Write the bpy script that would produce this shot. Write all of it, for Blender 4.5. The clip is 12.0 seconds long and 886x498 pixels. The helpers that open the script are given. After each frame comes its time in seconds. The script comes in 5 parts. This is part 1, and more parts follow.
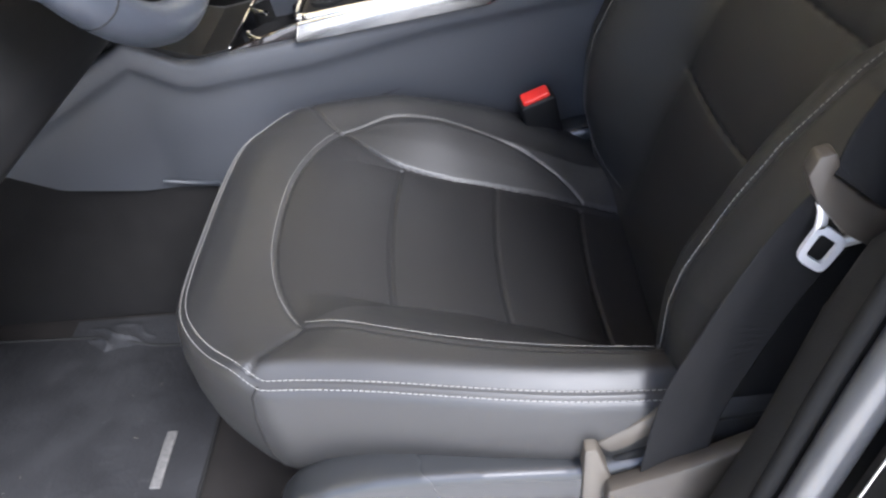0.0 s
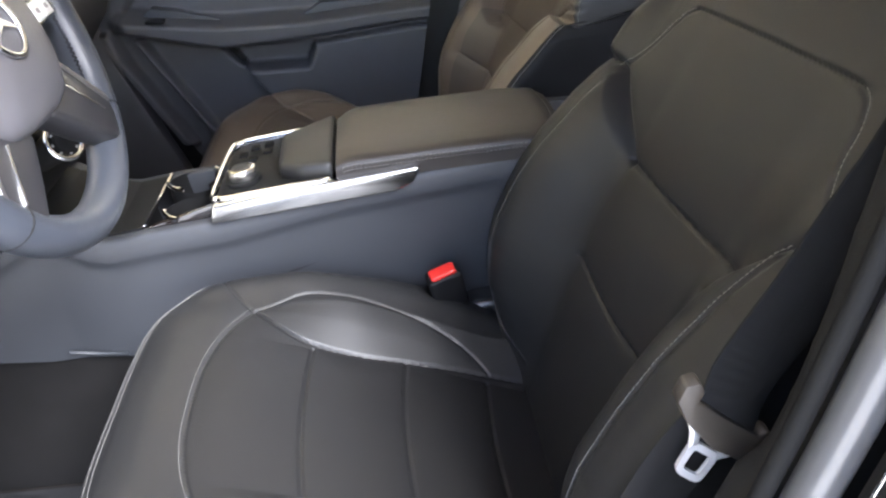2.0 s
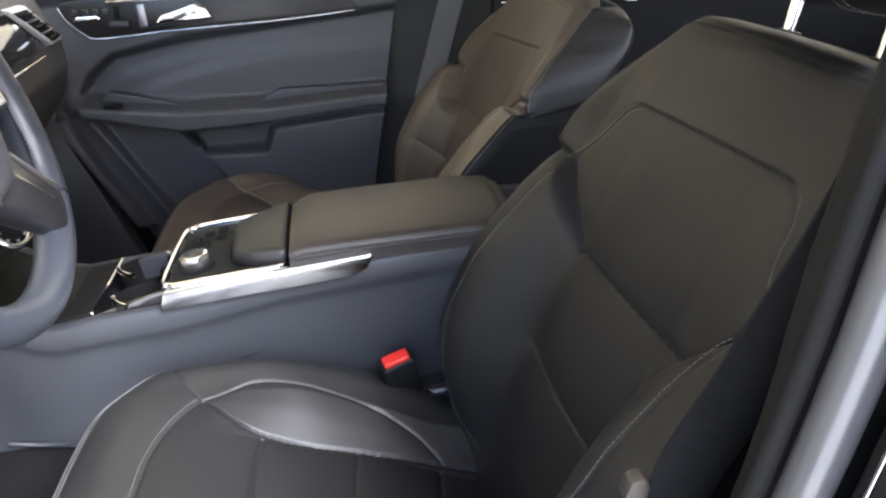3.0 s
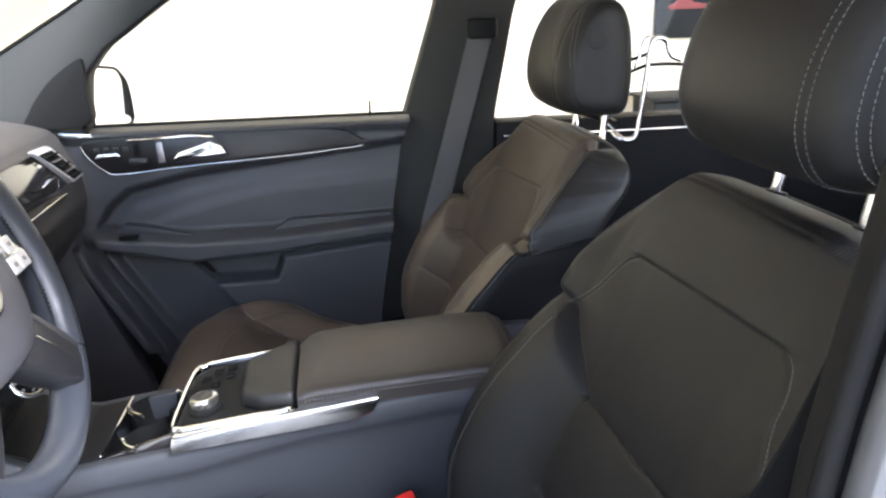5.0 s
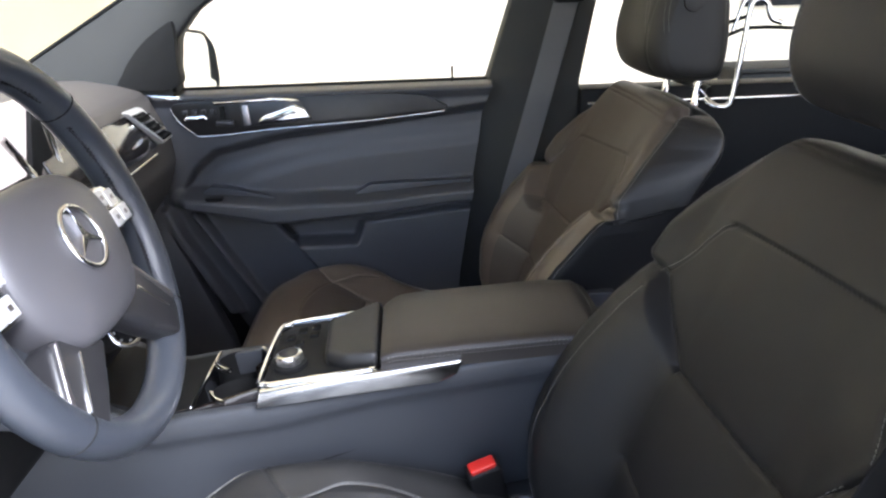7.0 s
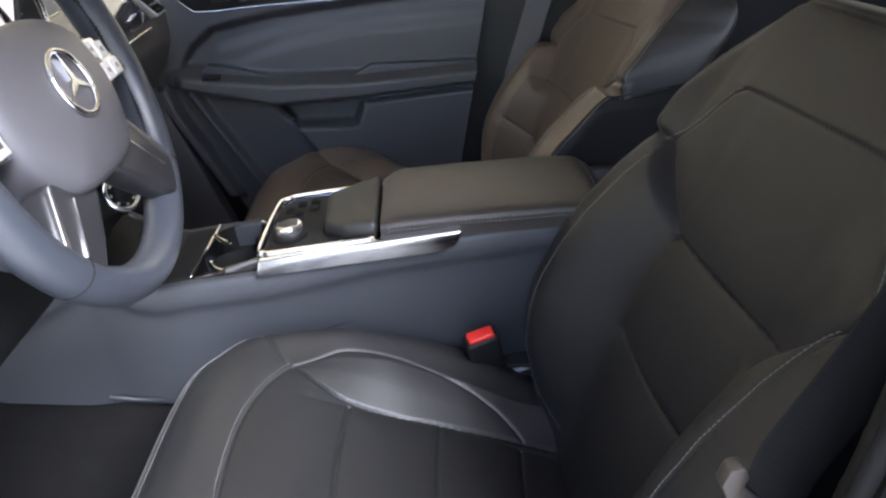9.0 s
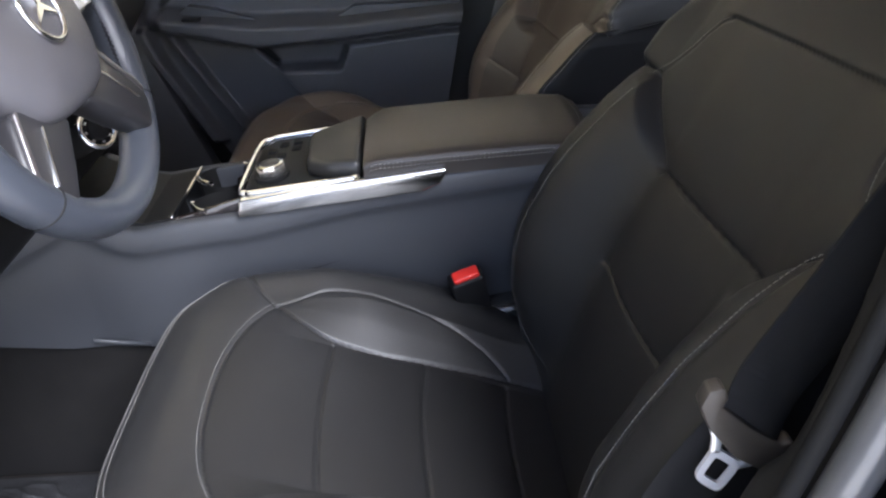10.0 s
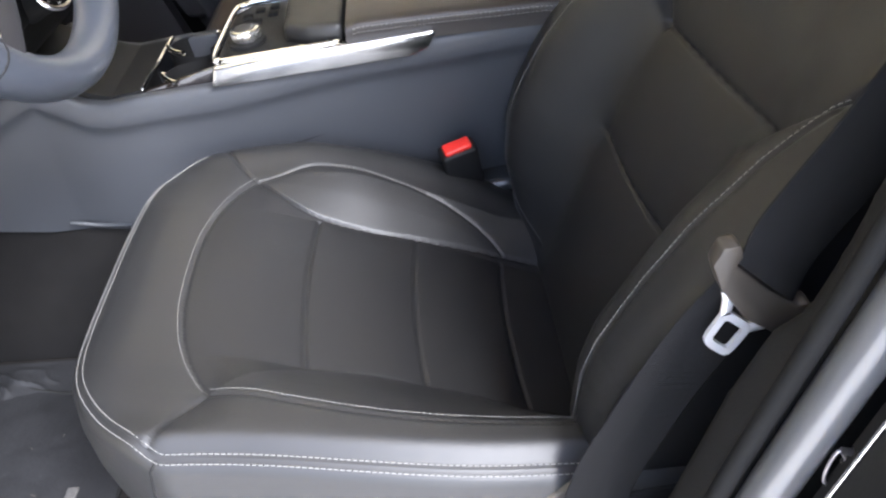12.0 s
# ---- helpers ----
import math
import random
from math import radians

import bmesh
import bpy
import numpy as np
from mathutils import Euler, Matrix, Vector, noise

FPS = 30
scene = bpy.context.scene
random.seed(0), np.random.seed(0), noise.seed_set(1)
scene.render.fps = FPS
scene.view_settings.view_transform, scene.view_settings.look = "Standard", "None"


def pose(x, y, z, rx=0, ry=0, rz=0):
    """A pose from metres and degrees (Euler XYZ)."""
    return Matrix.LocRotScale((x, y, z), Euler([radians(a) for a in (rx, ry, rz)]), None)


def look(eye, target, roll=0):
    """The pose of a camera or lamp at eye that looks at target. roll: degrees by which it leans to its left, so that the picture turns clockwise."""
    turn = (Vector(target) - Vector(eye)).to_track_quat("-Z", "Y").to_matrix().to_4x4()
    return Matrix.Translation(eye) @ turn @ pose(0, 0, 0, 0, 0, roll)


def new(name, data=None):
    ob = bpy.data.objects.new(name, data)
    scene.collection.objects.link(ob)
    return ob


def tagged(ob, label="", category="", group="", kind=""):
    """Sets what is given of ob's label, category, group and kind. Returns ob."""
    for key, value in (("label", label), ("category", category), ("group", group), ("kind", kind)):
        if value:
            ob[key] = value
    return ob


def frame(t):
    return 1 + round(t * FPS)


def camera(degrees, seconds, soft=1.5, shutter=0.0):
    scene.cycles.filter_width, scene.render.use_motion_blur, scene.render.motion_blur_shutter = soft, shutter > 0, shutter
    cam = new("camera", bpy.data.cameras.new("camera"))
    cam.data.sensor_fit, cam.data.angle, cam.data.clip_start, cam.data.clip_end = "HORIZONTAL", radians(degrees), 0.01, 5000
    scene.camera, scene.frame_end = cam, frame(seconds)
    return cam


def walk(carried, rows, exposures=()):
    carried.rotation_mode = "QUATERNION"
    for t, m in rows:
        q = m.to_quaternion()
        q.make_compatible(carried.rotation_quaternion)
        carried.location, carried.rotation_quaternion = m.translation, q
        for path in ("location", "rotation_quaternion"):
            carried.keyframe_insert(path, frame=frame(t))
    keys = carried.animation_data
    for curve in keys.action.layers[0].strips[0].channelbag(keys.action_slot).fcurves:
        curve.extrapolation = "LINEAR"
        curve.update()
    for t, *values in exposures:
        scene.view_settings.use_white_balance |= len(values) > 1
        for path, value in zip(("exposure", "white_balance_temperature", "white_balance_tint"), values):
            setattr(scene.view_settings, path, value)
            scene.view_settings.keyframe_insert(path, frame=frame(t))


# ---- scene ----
cam = camera(58.4, 12.0, 2.4)
PATH = [
    (0, (0.166, -0.639, 0.814), (0.059, 0.924, -0.43), -6.9),
    (0.5, (0.176, -0.637, 0.828), (0.113, 0.981, -0.345), -6.3),
    (1, (0.181, -0.635, 0.843), (0.178, 1.027, -0.27), -5.1),
    (1.5, (0.191, -0.629, 0.86), (0.232, 1.07, -0.194), -4.3),
    (2, (0.183, -0.63, 0.885), (0.302, 1.093, -0.124), -2.9),
    (2.5, (0.185, -0.629, 0.885), (0.357, 1.14, -0.032), -1.6),
    (3, (0.192, -0.63, 0.897), (0.426, 1.17, 0.057), -1.3),
    (4.8, (0.196, -0.638, 0.952), (0.455, 1.244, 0.325), -1.7),
    (5, (0.194, -0.635, 0.953), (0.43, 1.258, 0.351), -1.7),
    (5.5, (0.185, -0.631, 0.956), (0.358, 1.278, 0.386), -1.7),
    (6, (0.18, -0.63, 0.953), (0.303, 1.281, 0.376), -1.9),
    (6.5, (0.174, -0.626, 0.948), (0.257, 1.275, 0.331), -2.0),
    (8.5, (0.171, -0.634, 0.908), (0.212, 1.192, 0.092), -1.8),
    (9, (0.173, -0.633, 0.897), (0.219, 1.161, 0.015), -1.5),
    (9.5, (0.18, -0.636, 0.887), (0.232, 1.133, -0.044), -1.6),
    (10, (0.181, -0.634, 0.875), (0.244, 1.106, -0.108), -1.6),
    (10.5, (0.186, -0.628, 0.866), (0.24, 1.083, -0.169), -1.5),
    (11, (0.181, -0.619, 0.857), (0.242, 1.061, -0.227), -1.4),
    (11.5, (0.182, -0.607, 0.843), (0.245, 1.031, -0.303), -1.9),
    (12, (0.183, -0.607, 0.833), (0.25, 0.982, -0.38), -2.3),
]
walk(cam, [(t, look(eye, target, roll)) for t, eye, target, roll in PATH], [(0, 2.98, 6700, 18), (1, 3.30, 6700, 18), (1.5, 3.38, 6700, 18), (2, 3.28, 6700, 18), (3, 3.08, 6700, 18), (5, 3.02, 6450, 18), (5.5, 2.92, 6400, 18), (6.5, 2.82, 6400, 18), (8.5, 2.80, 6400, 19), (10, 2.58, 6550, 19), (11, 2.92, 6650, 18), (12, 3.20, 6700, 18)])

# ---- light ----
world = bpy.data.worlds.new("world")
scene.world = world
world.use_nodes = True
_n = world.node_tree.nodes
_sky = _n.new("ShaderNodeTexSky")
_sky.sky_type = "NISHITA"
_sky.sun_disc = False
_sky.sun_elevation, _sky.sun_rotation = radians(45), radians(147)
world.node_tree.links.new(_sky.outputs[0], _n["Background"].inputs[0])
_n["Background"].inputs[1].default_value = 0.12
sun = new("sun", bpy.data.lights.new("sun", "SUN"))
sun.data.energy, sun.data.angle, sun.data.color = 2.6, radians(22), (0.84, 0.93, 1.0)
sun.matrix_world = look((0.57, -0.87, 1.05), (0, 0, 0))

# ---- materials ----


def material(name, colour, rough=0.5, metal=0.0, bump=0.0, scale=200.0, kind="noise", vary=0.12, spec=0.5, blotch=6.0, coat=0.0):
    """A surface with grain (bump at scale) and slow change of tone and gloss (blotch)."""
    m = bpy.data.materials.new(name)
    m.use_nodes = True
    nt = m.node_tree
    b = nt.nodes["Principled BSDF"]
    tc = nt.nodes.new("ShaderNodeTexCoord")
    big = nt.nodes.new("ShaderNodeTexNoise")
    big.inputs["Scale"].default_value, big.inputs["Detail"].default_value = blotch, 4
    nt.links.new(tc.outputs["Object"], big.inputs["Vector"])
    mix = nt.nodes.new("ShaderNodeMix")
    mix.data_type = "RGBA"
    lo = [c * (1 - vary) for c in colour]
    hi = [min(1, c * (1 + vary)) for c in colour]
    mix.inputs[6].default_value, mix.inputs[7].default_value = (*lo, 1), (*hi, 1)
    nt.links.new(big.outputs[0], mix.inputs[0])
    nt.links.new(mix.outputs[2], b.inputs["Base Color"])
    rr = nt.nodes.new("ShaderNodeMapRange")
    rr.inputs[3].default_value, rr.inputs[4].default_value = max(0.02, rough - 0.06), min(1, rough + 0.06)
    nt.links.new(big.outputs[0], rr.inputs[0])
    nt.links.new(rr.outputs[0], b.inputs["Roughness"])
    b.inputs["Metallic"].default_value = metal
    b.inputs["Specular IOR Level"].default_value = spec
    b.inputs["Coat Weight"].default_value = coat
    b.inputs["Coat Roughness"].default_value = 0.08
    if bump:
        if kind == "cells":
            g = nt.nodes.new("ShaderNodeTexVoronoi")
            g.feature = "DISTANCE_TO_EDGE"
        elif kind == "weave":
            g = nt.nodes.new("ShaderNodeTexWave")
            g.inputs["Distortion"].default_value = 0.4
        else:
            g = nt.nodes.new("ShaderNodeTexNoise")
            g.inputs["Detail"].default_value = 3
        g.inputs["Scale"].default_value = scale
        nt.links.new(tc.outputs["Object"], g.inputs["Vector"])
        bp = nt.nodes.new("ShaderNodeBump")
        bp.inputs["Strength"].default_value, bp.inputs["Distance"].default_value = bump, 0.0006
        nt.links.new(g.outputs[0], bp.inputs["Height"])
        nt.links.new(bp.outputs[0], b.inputs["Normal"])
    return m


LEATHER = material("leather", (0.0135, 0.0135, 0.0136), 0.47, bump=0.22, scale=900, kind="cells", vary=0.15)
INSERT = material("leather_insert", (0.0094, 0.0093, 0.0095), 0.54, bump=0.3, scale=800, kind="cells", vary=0.15, spec=0.4)
# Black seat leather tinted brown: the warm windscreen light is in the colour.
WARMHIDE = material("warm_lit_leather", (0.078, 0.060, 0.0465), 0.45, bump=0.22, scale=900, kind="cells", vary=0.15)
WARMINLAY = material("warm_lit_insert", (0.054, 0.043, 0.036), 0.52, bump=0.3, scale=800, kind="cells", vary=0.15, spec=0.4)
# Lid leather with the same warm light mixed into its black.
WARMLID = material("warm_lit_lid_leather", (0.0245, 0.0206, 0.0184), 0.47, bump=0.22, scale=900, kind="cells", vary=0.15)
SOFT = material("soft_plastic", (0.0290, 0.0320, 0.0375), 0.50, bump=0.4, scale=500, kind="cells")
# Soft plastic scaled down in tone, for the panel's shade beside the footwell.
SOFTSHADE = material("shaded_soft_plastic", (0.0190, 0.0205, 0.0240), 0.55, bump=0.4, scale=500, kind="cells", spec=0.3)
HARD = material("hard_plastic", (0.008, 0.008, 0.0084), 0.55, bump=0.3, scale=600, spec=0.15)
SATIN = material("satin_black_plastic", (0.016, 0.017, 0.018), 0.28, bump=0.1)
HUB = material("hub_plastic", (0.070, 0.068, 0.074), 0.42, bump=0.35, scale=700, kind="cells")
# Copy of the soft plastic, lightened to make up for weak light on the door.
DOOR = material("lit_door_plastic", (0.045, 0.0458, 0.0500), 0.5, bump=0.4, scale=500, kind="cells")
# Soft plastic made paler and browner: windscreen light put into the dash colour.
DASH = material("warm_lit_dash_plastic", (0.066, 0.060, 0.056), 0.6, bump=0.4, scale=500, kind="cells")
WHEEL = material("wheel_leather", (0.031, 0.035, 0.043), 0.30, bump=0.3, scale=900, kind="cells")
GLOSS = material("gloss_trim", (0.012, 0.009, 0.008), 0.08, coat=1.0, vary=0.5, blotch=30)
ALU = material("satin_aluminium", (0.72, 0.72, 0.71), 0.18, metal=1.0, bump=0.1, scale=300)
LEG = material("dark_satin_metal", (0.020, 0.0196, 0.0215), 0.36, metal=0.1, bump=0.1, scale=400)
SPOKE = material("satin_grey_metal", (0.32, 0.305, 0.315), 0.42, metal=1.0, bump=0.1, scale=400)
CHROME = material("chrome", (0.85, 0.85, 0.85), 0.13, metal=1.0, vary=0.03)
FABRIC = material("grey_trim_fabric", (0.029, 0.0295, 0.0275), 0.9, bump=0.5, scale=900)
# Unseen; beige chosen so it bounces warm light down into the cabin.
HEADLINER = material("headliner_fabric", (0.60, 0.50, 0.39), 0.95, bump=0.5, scale=900)
CARPET = material("carpet", (0.0100, 0.0090, 0.0085), 0.97, bump=1.0, scale=700, vary=0.4, blotch=25, spec=0.12)
# The floor carpet in a darker copy; its tone holds the footwell's shade.
CARPETSHADE = material("shaded_carpet", (0.0070, 0.0066, 0.0066), 0.97, bump=1.0, scale=700, vary=0.4, blotch=25, spec=0.12)
RUBBER = material("rubber", (0.008, 0.008, 0.008), 0.75, bump=0.2, spec=0.15)
BELT = material("belt_webbing", (0.0150, 0.0150, 0.0155), 0.80, bump=0.7, scale=500, kind="weave", spec=0.06)
# Same webbing lightened: the light on the passenger belt is in its colour.
BELTLIT = material("lit_belt_webbing", (0.125, 0.125, 0.130), 0.85, bump=0.7, scale=500, kind="weave", spec=0.25)
MIRROR = material("mirror_glass", (0.9, 0.9, 0.9), 0.03, metal=1.0, vary=0.02)
THREAD = material("grey_thread", (0.17, 0.166, 0.158), 0.8)
ZINC = material("zinc_plate", (0.72, 0.72, 0.73), 0.42, metal=0.55, bump=0.1)
REDBTN = material("red_button", (0.55, 0.022, 0.016), 0.35)
DARKRED = material("dark_red_print", (0.16, 0.016, 0.016), 0.6)
LATCH = material("brown_plastic", (0.036, 0.030, 0.024), 0.5, bump=0.2, scale=500)
PILLAR = material("pillar_plastic", (0.0145, 0.0142, 0.0138), 0.65, bump=0.3, scale=600, spec=0.08)
MAT = material("mat_rubber", (0.0115, 0.0118, 0.0130), 0.62, bump=0.6, scale=300, vary=0.45, blotch=22, spec=0.3)
_t = MAT.node_tree
_tc, _dent, _speck, _ramp, _mix, _bump = (_t.nodes.new("ShaderNode" + k) for k in ("TexCoord", "TexNoise", "TexNoise", "ValToRGB", "Mix", "Bump"))
_dent.inputs["Scale"].default_value, _dent.inputs["Detail"].default_value = 26, 5
_speck.inputs["Scale"].default_value, _speck.inputs["Detail"].default_value, _speck.inputs["Roughness"].default_value = 34, 9, 0.72
_ramp.color_ramp.elements[0].position, _ramp.color_ramp.elements[1].position = 0.60, 0.80
_mix.data_type = "RGBA"
_mix.inputs[7].default_value = (0.040, 0.040, 0.042, 1)
_bsdf = _t.nodes["Principled BSDF"]
_old = _bsdf.inputs["Base Color"].links[0].from_socket
_grain = _bsdf.inputs["Normal"].links[0].from_socket
for _q in (_dent, _speck):
    _t.links.new(_tc.outputs["Object"], _q.inputs["Vector"])
_t.links.new(_speck.outputs[0], _ramp.inputs[0])
_t.links.new(_ramp.outputs[0], _mix.inputs[0])
_t.links.new(_old, _mix.inputs[6])
_t.links.new(_mix.outputs[2], _bsdf.inputs["Base Color"])
_bump.inputs["Strength"].default_value, _bump.inputs["Distance"].default_value = 0.55, 0.006
_t.links.new(_dent.outputs[0], _bump.inputs["Height"])
_t.links.new(_grain, _bump.inputs["Normal"])
_t.links.new(_bump.outputs[0], _bsdf.inputs["Normal"])
GLOSSDOOR = material("dark_wood_trim", (0.010, 0.0085, 0.008), 0.38, spec=0.35, vary=0.5, blotch=30)
TAUPE = material("taupe_plastic", (0.056, 0.048, 0.039), 0.5, bump=0.2, scale=500)
PAINT = material("grey_paint", (0.12, 0.122, 0.126), 0.3, metal=0.4, coat=0.5, bump=0.05)
MATBADGE = material("worn_badge", (0.062, 0.060, 0.058), 0.7, bump=1.0, scale=260, vary=0.75, blotch=160)
CONCRETE = material("pale_concrete", (0.62, 0.61, 0.59), 0.8, bump=0.4, scale=60, blotch=2)
# Cream tint added so that light bounced off it warms the cabin.
WALLCREAM = material("warm_cream_plaster", (0.82, 0.72, 0.58), 0.8, bump=0.2, scale=80)
WALLYELLOW = material("yellow_plaster", (0.52, 0.45, 0.29), 0.8, bump=0.2, scale=80)
# Glow added ahead of the windscreen to warm the cabin; never in view.
GLOWPANEL = material("glowing_yellow_panel", (0.52, 0.45, 0.29), 0.9)
GLOWPANEL.node_tree.nodes["Principled BSDF"].inputs["Emission Color"].default_value = (1.0, 0.95, 0.86, 1)
GLOWPANEL.node_tree.nodes["Principled BSDF"].inputs["Emission Strength"].default_value = 0.19
DARKBOX = material("dark_laminate", (0.008, 0.008, 0.009), 0.6, spec=0.2)
# An even glow is added to whiten the glass.
SCREEN = material("screen_glass", (0.03, 0.03, 0.035), 0.1, coat=0.5)
SCREEN.node_tree.nodes["Principled BSDF"].inputs["Emission Color"].default_value = (1.0, 0.93, 0.92, 1)
SCREEN.node_tree.nodes["Principled BSDF"].inputs["Emission Strength"].default_value = 0.20

GLASS = bpy.data.materials.new("window_glass")
GLASS.use_nodes = True
_t = GLASS.node_tree
_t.nodes.remove(_t.nodes["Principled BSDF"])
_a, _g, _m = (_t.nodes.new(k) for k in ("ShaderNodeBsdfTransparent", "ShaderNodeBsdfGlossy", "ShaderNodeMixShader"))
_a.inputs[0].default_value = (0.93, 0.96, 0.94, 1)
_g.inputs["Roughness"].default_value = 0.02
_m.inputs[0].default_value = 0.012
_t.links.new(_a.outputs[0], _m.inputs[1])
_t.links.new(_g.outputs[0], _m.inputs[2])
_t.links.new(_m.outputs[0], _t.nodes["Material Output"].inputs[0])

# ---- mesh tools ----


def mesh(name, verts, faces, mat, smooth=True, normals=None):
    me = bpy.data.meshes.new(name)
    me.from_pydata([tuple(v) for v in verts], [], [tuple(f) for f in faces])
    me.materials.append(mat)
    if smooth:
        me.polygons.foreach_set("use_smooth", [True] * len(me.polygons))
    if normals is not None:
        me.normals_split_custom_set_from_vertices([tuple(v) for v in normals])
    me.update()
    return me


def thing(name, label, category, at=(0, 0, 0), group="", kind=""):
    ob = new(name)
    ob.empty_display_size = 0.05
    ob.location = at
    return tagged(ob, label, category, group, kind)


def part(name, me, parent=None, label="", mat=None):
    """One mesh object; me is a mesh or a bmesh."""
    if isinstance(me, bmesh.types.BMesh):
        bm = me
        me = bpy.data.meshes.new(name)
        bm.to_mesh(me)
        bm.free()
        me.materials.append(mat)
    ob = new(name, me)
    if parent is not None:
        ob.parent = parent
        p, off = parent, Vector()
        while p is not None:
            off += p.location
            p = p.parent
        ob.location = -off
    if label:
        ob["label"] = label
    return ob


def smooth_bm(bm, angle=40):
    for f in bm.faces:
        f.smooth = True
    for e in bm.edges:
        if len(e.link_faces) == 2 and e.calc_face_angle(0) > radians(angle):
            e.smooth = False
    return bm


def rbox(lo, hi, bevel=0.004, seg=3, taper=None):
    """A box from corner to corner with rounded edges."""
    bm = bmesh.new()
    bmesh.ops.create_cube(bm, size=1)
    for v in bm.verts:
        v.co = Vector([l + (c + 0.5) * (h - l) for c, l, h in zip(v.co, lo, hi)])
    if bevel:
        bmesh.ops.bevel(bm, geom=bm.edges, offset=bevel, segments=seg, profile=0.5, affect="EDGES")
    return smooth_bm(bm)


def plate(outline, axis, lo, hi, bevel=0.003, seg=2):
    """A polygon in the two other axes (in xyz order), from lo to hi along axis, with rounded edges."""
    bm = bmesh.new()
    k = "xyz".index(axis)

    def at(p, d):
        q = list(p)
        q.insert(k, d)
        return q
    a = [bm.verts.new(at(p, lo)) for p in outline]
    b = [bm.verts.new(at(p, hi)) for p in outline]
    n = len(a)
    bm.faces.new(a)
    bm.faces.new(b[::-1])
    for i in range(n):
        j = (i + 1) % n
        bm.faces.new((a[i], b[i], b[j], a[j]))
    bmesh.ops.recalc_face_normals(bm, faces=bm.faces)
    if bevel:
        bmesh.ops.bevel(bm, geom=bm.edges, offset=bevel, segments=seg, profile=0.5, affect="EDGES", clamp_overlap=True)
    return smooth_bm(bm)


def spline(points, n=12, closed=False):
    """Points of a smooth curve through the given ones."""
    p = [np.array(q, float) for q in points]
    m = len(p)
    out = []
    last = m if closed else m - 1
    for i in range(last):
        a, b, c, d = (p[(i + k) % m] if closed else p[min(max(i + k, 0), m - 1)] for k in (-1, 0, 1, 2))
        for t in np.linspace(0, 1, n, endpoint=False):
            out.append(0.5 * (2 * b + (c - a) * t + (2 * a - 5 * b + 4 * c - d) * t * t + (3 * b - a - 3 * c + d) * t ** 3))
    if not closed:
        out.append(p[-1])
    return np.array(out)


def sweep(name, path, section, mat, closed=False, up=(0, 0, 1), cap=True):
    """A section (u, v) carried along a path; u lies across the path, v along up."""
    path = np.array(path, float)
    n, k = len(path), len(section)
    verts = []
    up = np.array(up, float)
    for i in range(n):
        a = path[(i - 1) % n] if closed else path[max(i - 1, 0)]
        b = path[(i + 1) % n] if closed else path[min(i + 1, n - 1)]
        t = (b - a) / np.linalg.norm(b - a)
        side = np.cross(t, up)
        side /= np.linalg.norm(side)
        w = np.cross(side, t)
        verts += [path[i] + side * u + w * v for u, v in section]
    faces = []
    for i in range(n if closed else n - 1):
        j = (i + 1) % n
        for q in range(k):
            r = (q + 1) % k
            faces.append((i * k + q, j * k + q, j * k + r, i * k + r))
    if cap and not closed:
        faces += [tuple(range(k))[::-1], tuple((n - 1) * k + q for q in range(k))]
    me = mesh(name, verts, faces, mat)
    return me


def ring(r, n=10, ry=None):
    ry = r if ry is None else ry
    return [(r * math.cos(2 * math.pi * i / n), ry * math.sin(2 * math.pi * i / n)) for i in range(n)]


def rod(name, path, r, mat, n=10, closed=False, up=(0, 0, 1)):
    return sweep(name, path, ring(r, n), mat, closed, up)


def disc(r, depth, m, bevel=0.001, n=32):
    bm = bmesh.new()
    bmesh.ops.create_cone(bm, cap_ends=True, segments=n, radius1=r, radius2=r, depth=depth)
    if bevel:
        es = [e for e in bm.edges if len(e.link_faces) == 2 and e.calc_face_angle(0) > 1]
        bmesh.ops.bevel(bm, geom=es, offset=bevel, segments=2, profile=0.5, affect="EDGES")
    bmesh.ops.transform(bm, matrix=m, verts=bm.verts)
    return smooth_bm(bm)


def lerp(x, xs, ys):
    return np.interp(x, xs, ys)


def step(a, b, x):
    t = np.clip((x - a) / (b - a), 0, 1)
    return t * t * (3 - 2 * t)


def ramp(a, b, x, soft=0.10):
    """A straight slope from 0 to 1 with slightly rounded ends."""
    t = np.clip((x - a) / (b - a), 0, 1)
    return t * (1 - soft) + soft * t * t * (3 - 2 * t)


def grid_faces(nu, nv):
    return [(i * nv + j, i * nv + j + 1, (i + 1) * nv + j + 1, (i + 1) * nv + j) for i in range(nu - 1) for j in range(nv - 1)]


def grid_normals(P):
    du, dv = np.gradient(P, axis=0), np.gradient(P, axis=1)
    n = np.cross(dv, du)
    n /= np.maximum(np.linalg.norm(n, axis=2, keepdims=True), 1e-9)
    return n


def split_sheet(P, kinds, names, parent, centre, labels={}):
    """Cuts one smooth sheet into named panels that share its normals."""
    nu, nv = P.shape[:2]
    N = grid_normals(P)
    flip = (N * (P - np.array(centre))).sum() < 0
    if flip:
        N = -N
    flat, fn = P.reshape(-1, 3), N.reshape(-1, 3)
    faces = np.array(grid_faces(nu, nv))
    if flip:
        faces = faces[:, ::-1]
    kk = kinds[:-1, :-1].reshape(-1)
    for k, (nm, mat) in enumerate(names):
        f = faces[kk == k]
        if not len(f):
            continue
        used, inv = np.unique(f, return_inverse=True)
        me = mesh(nm, flat[used], inv.reshape(-1, 4), mat, True, fn[used])
        part(nm, me, parent, labels.get(nm, ""))


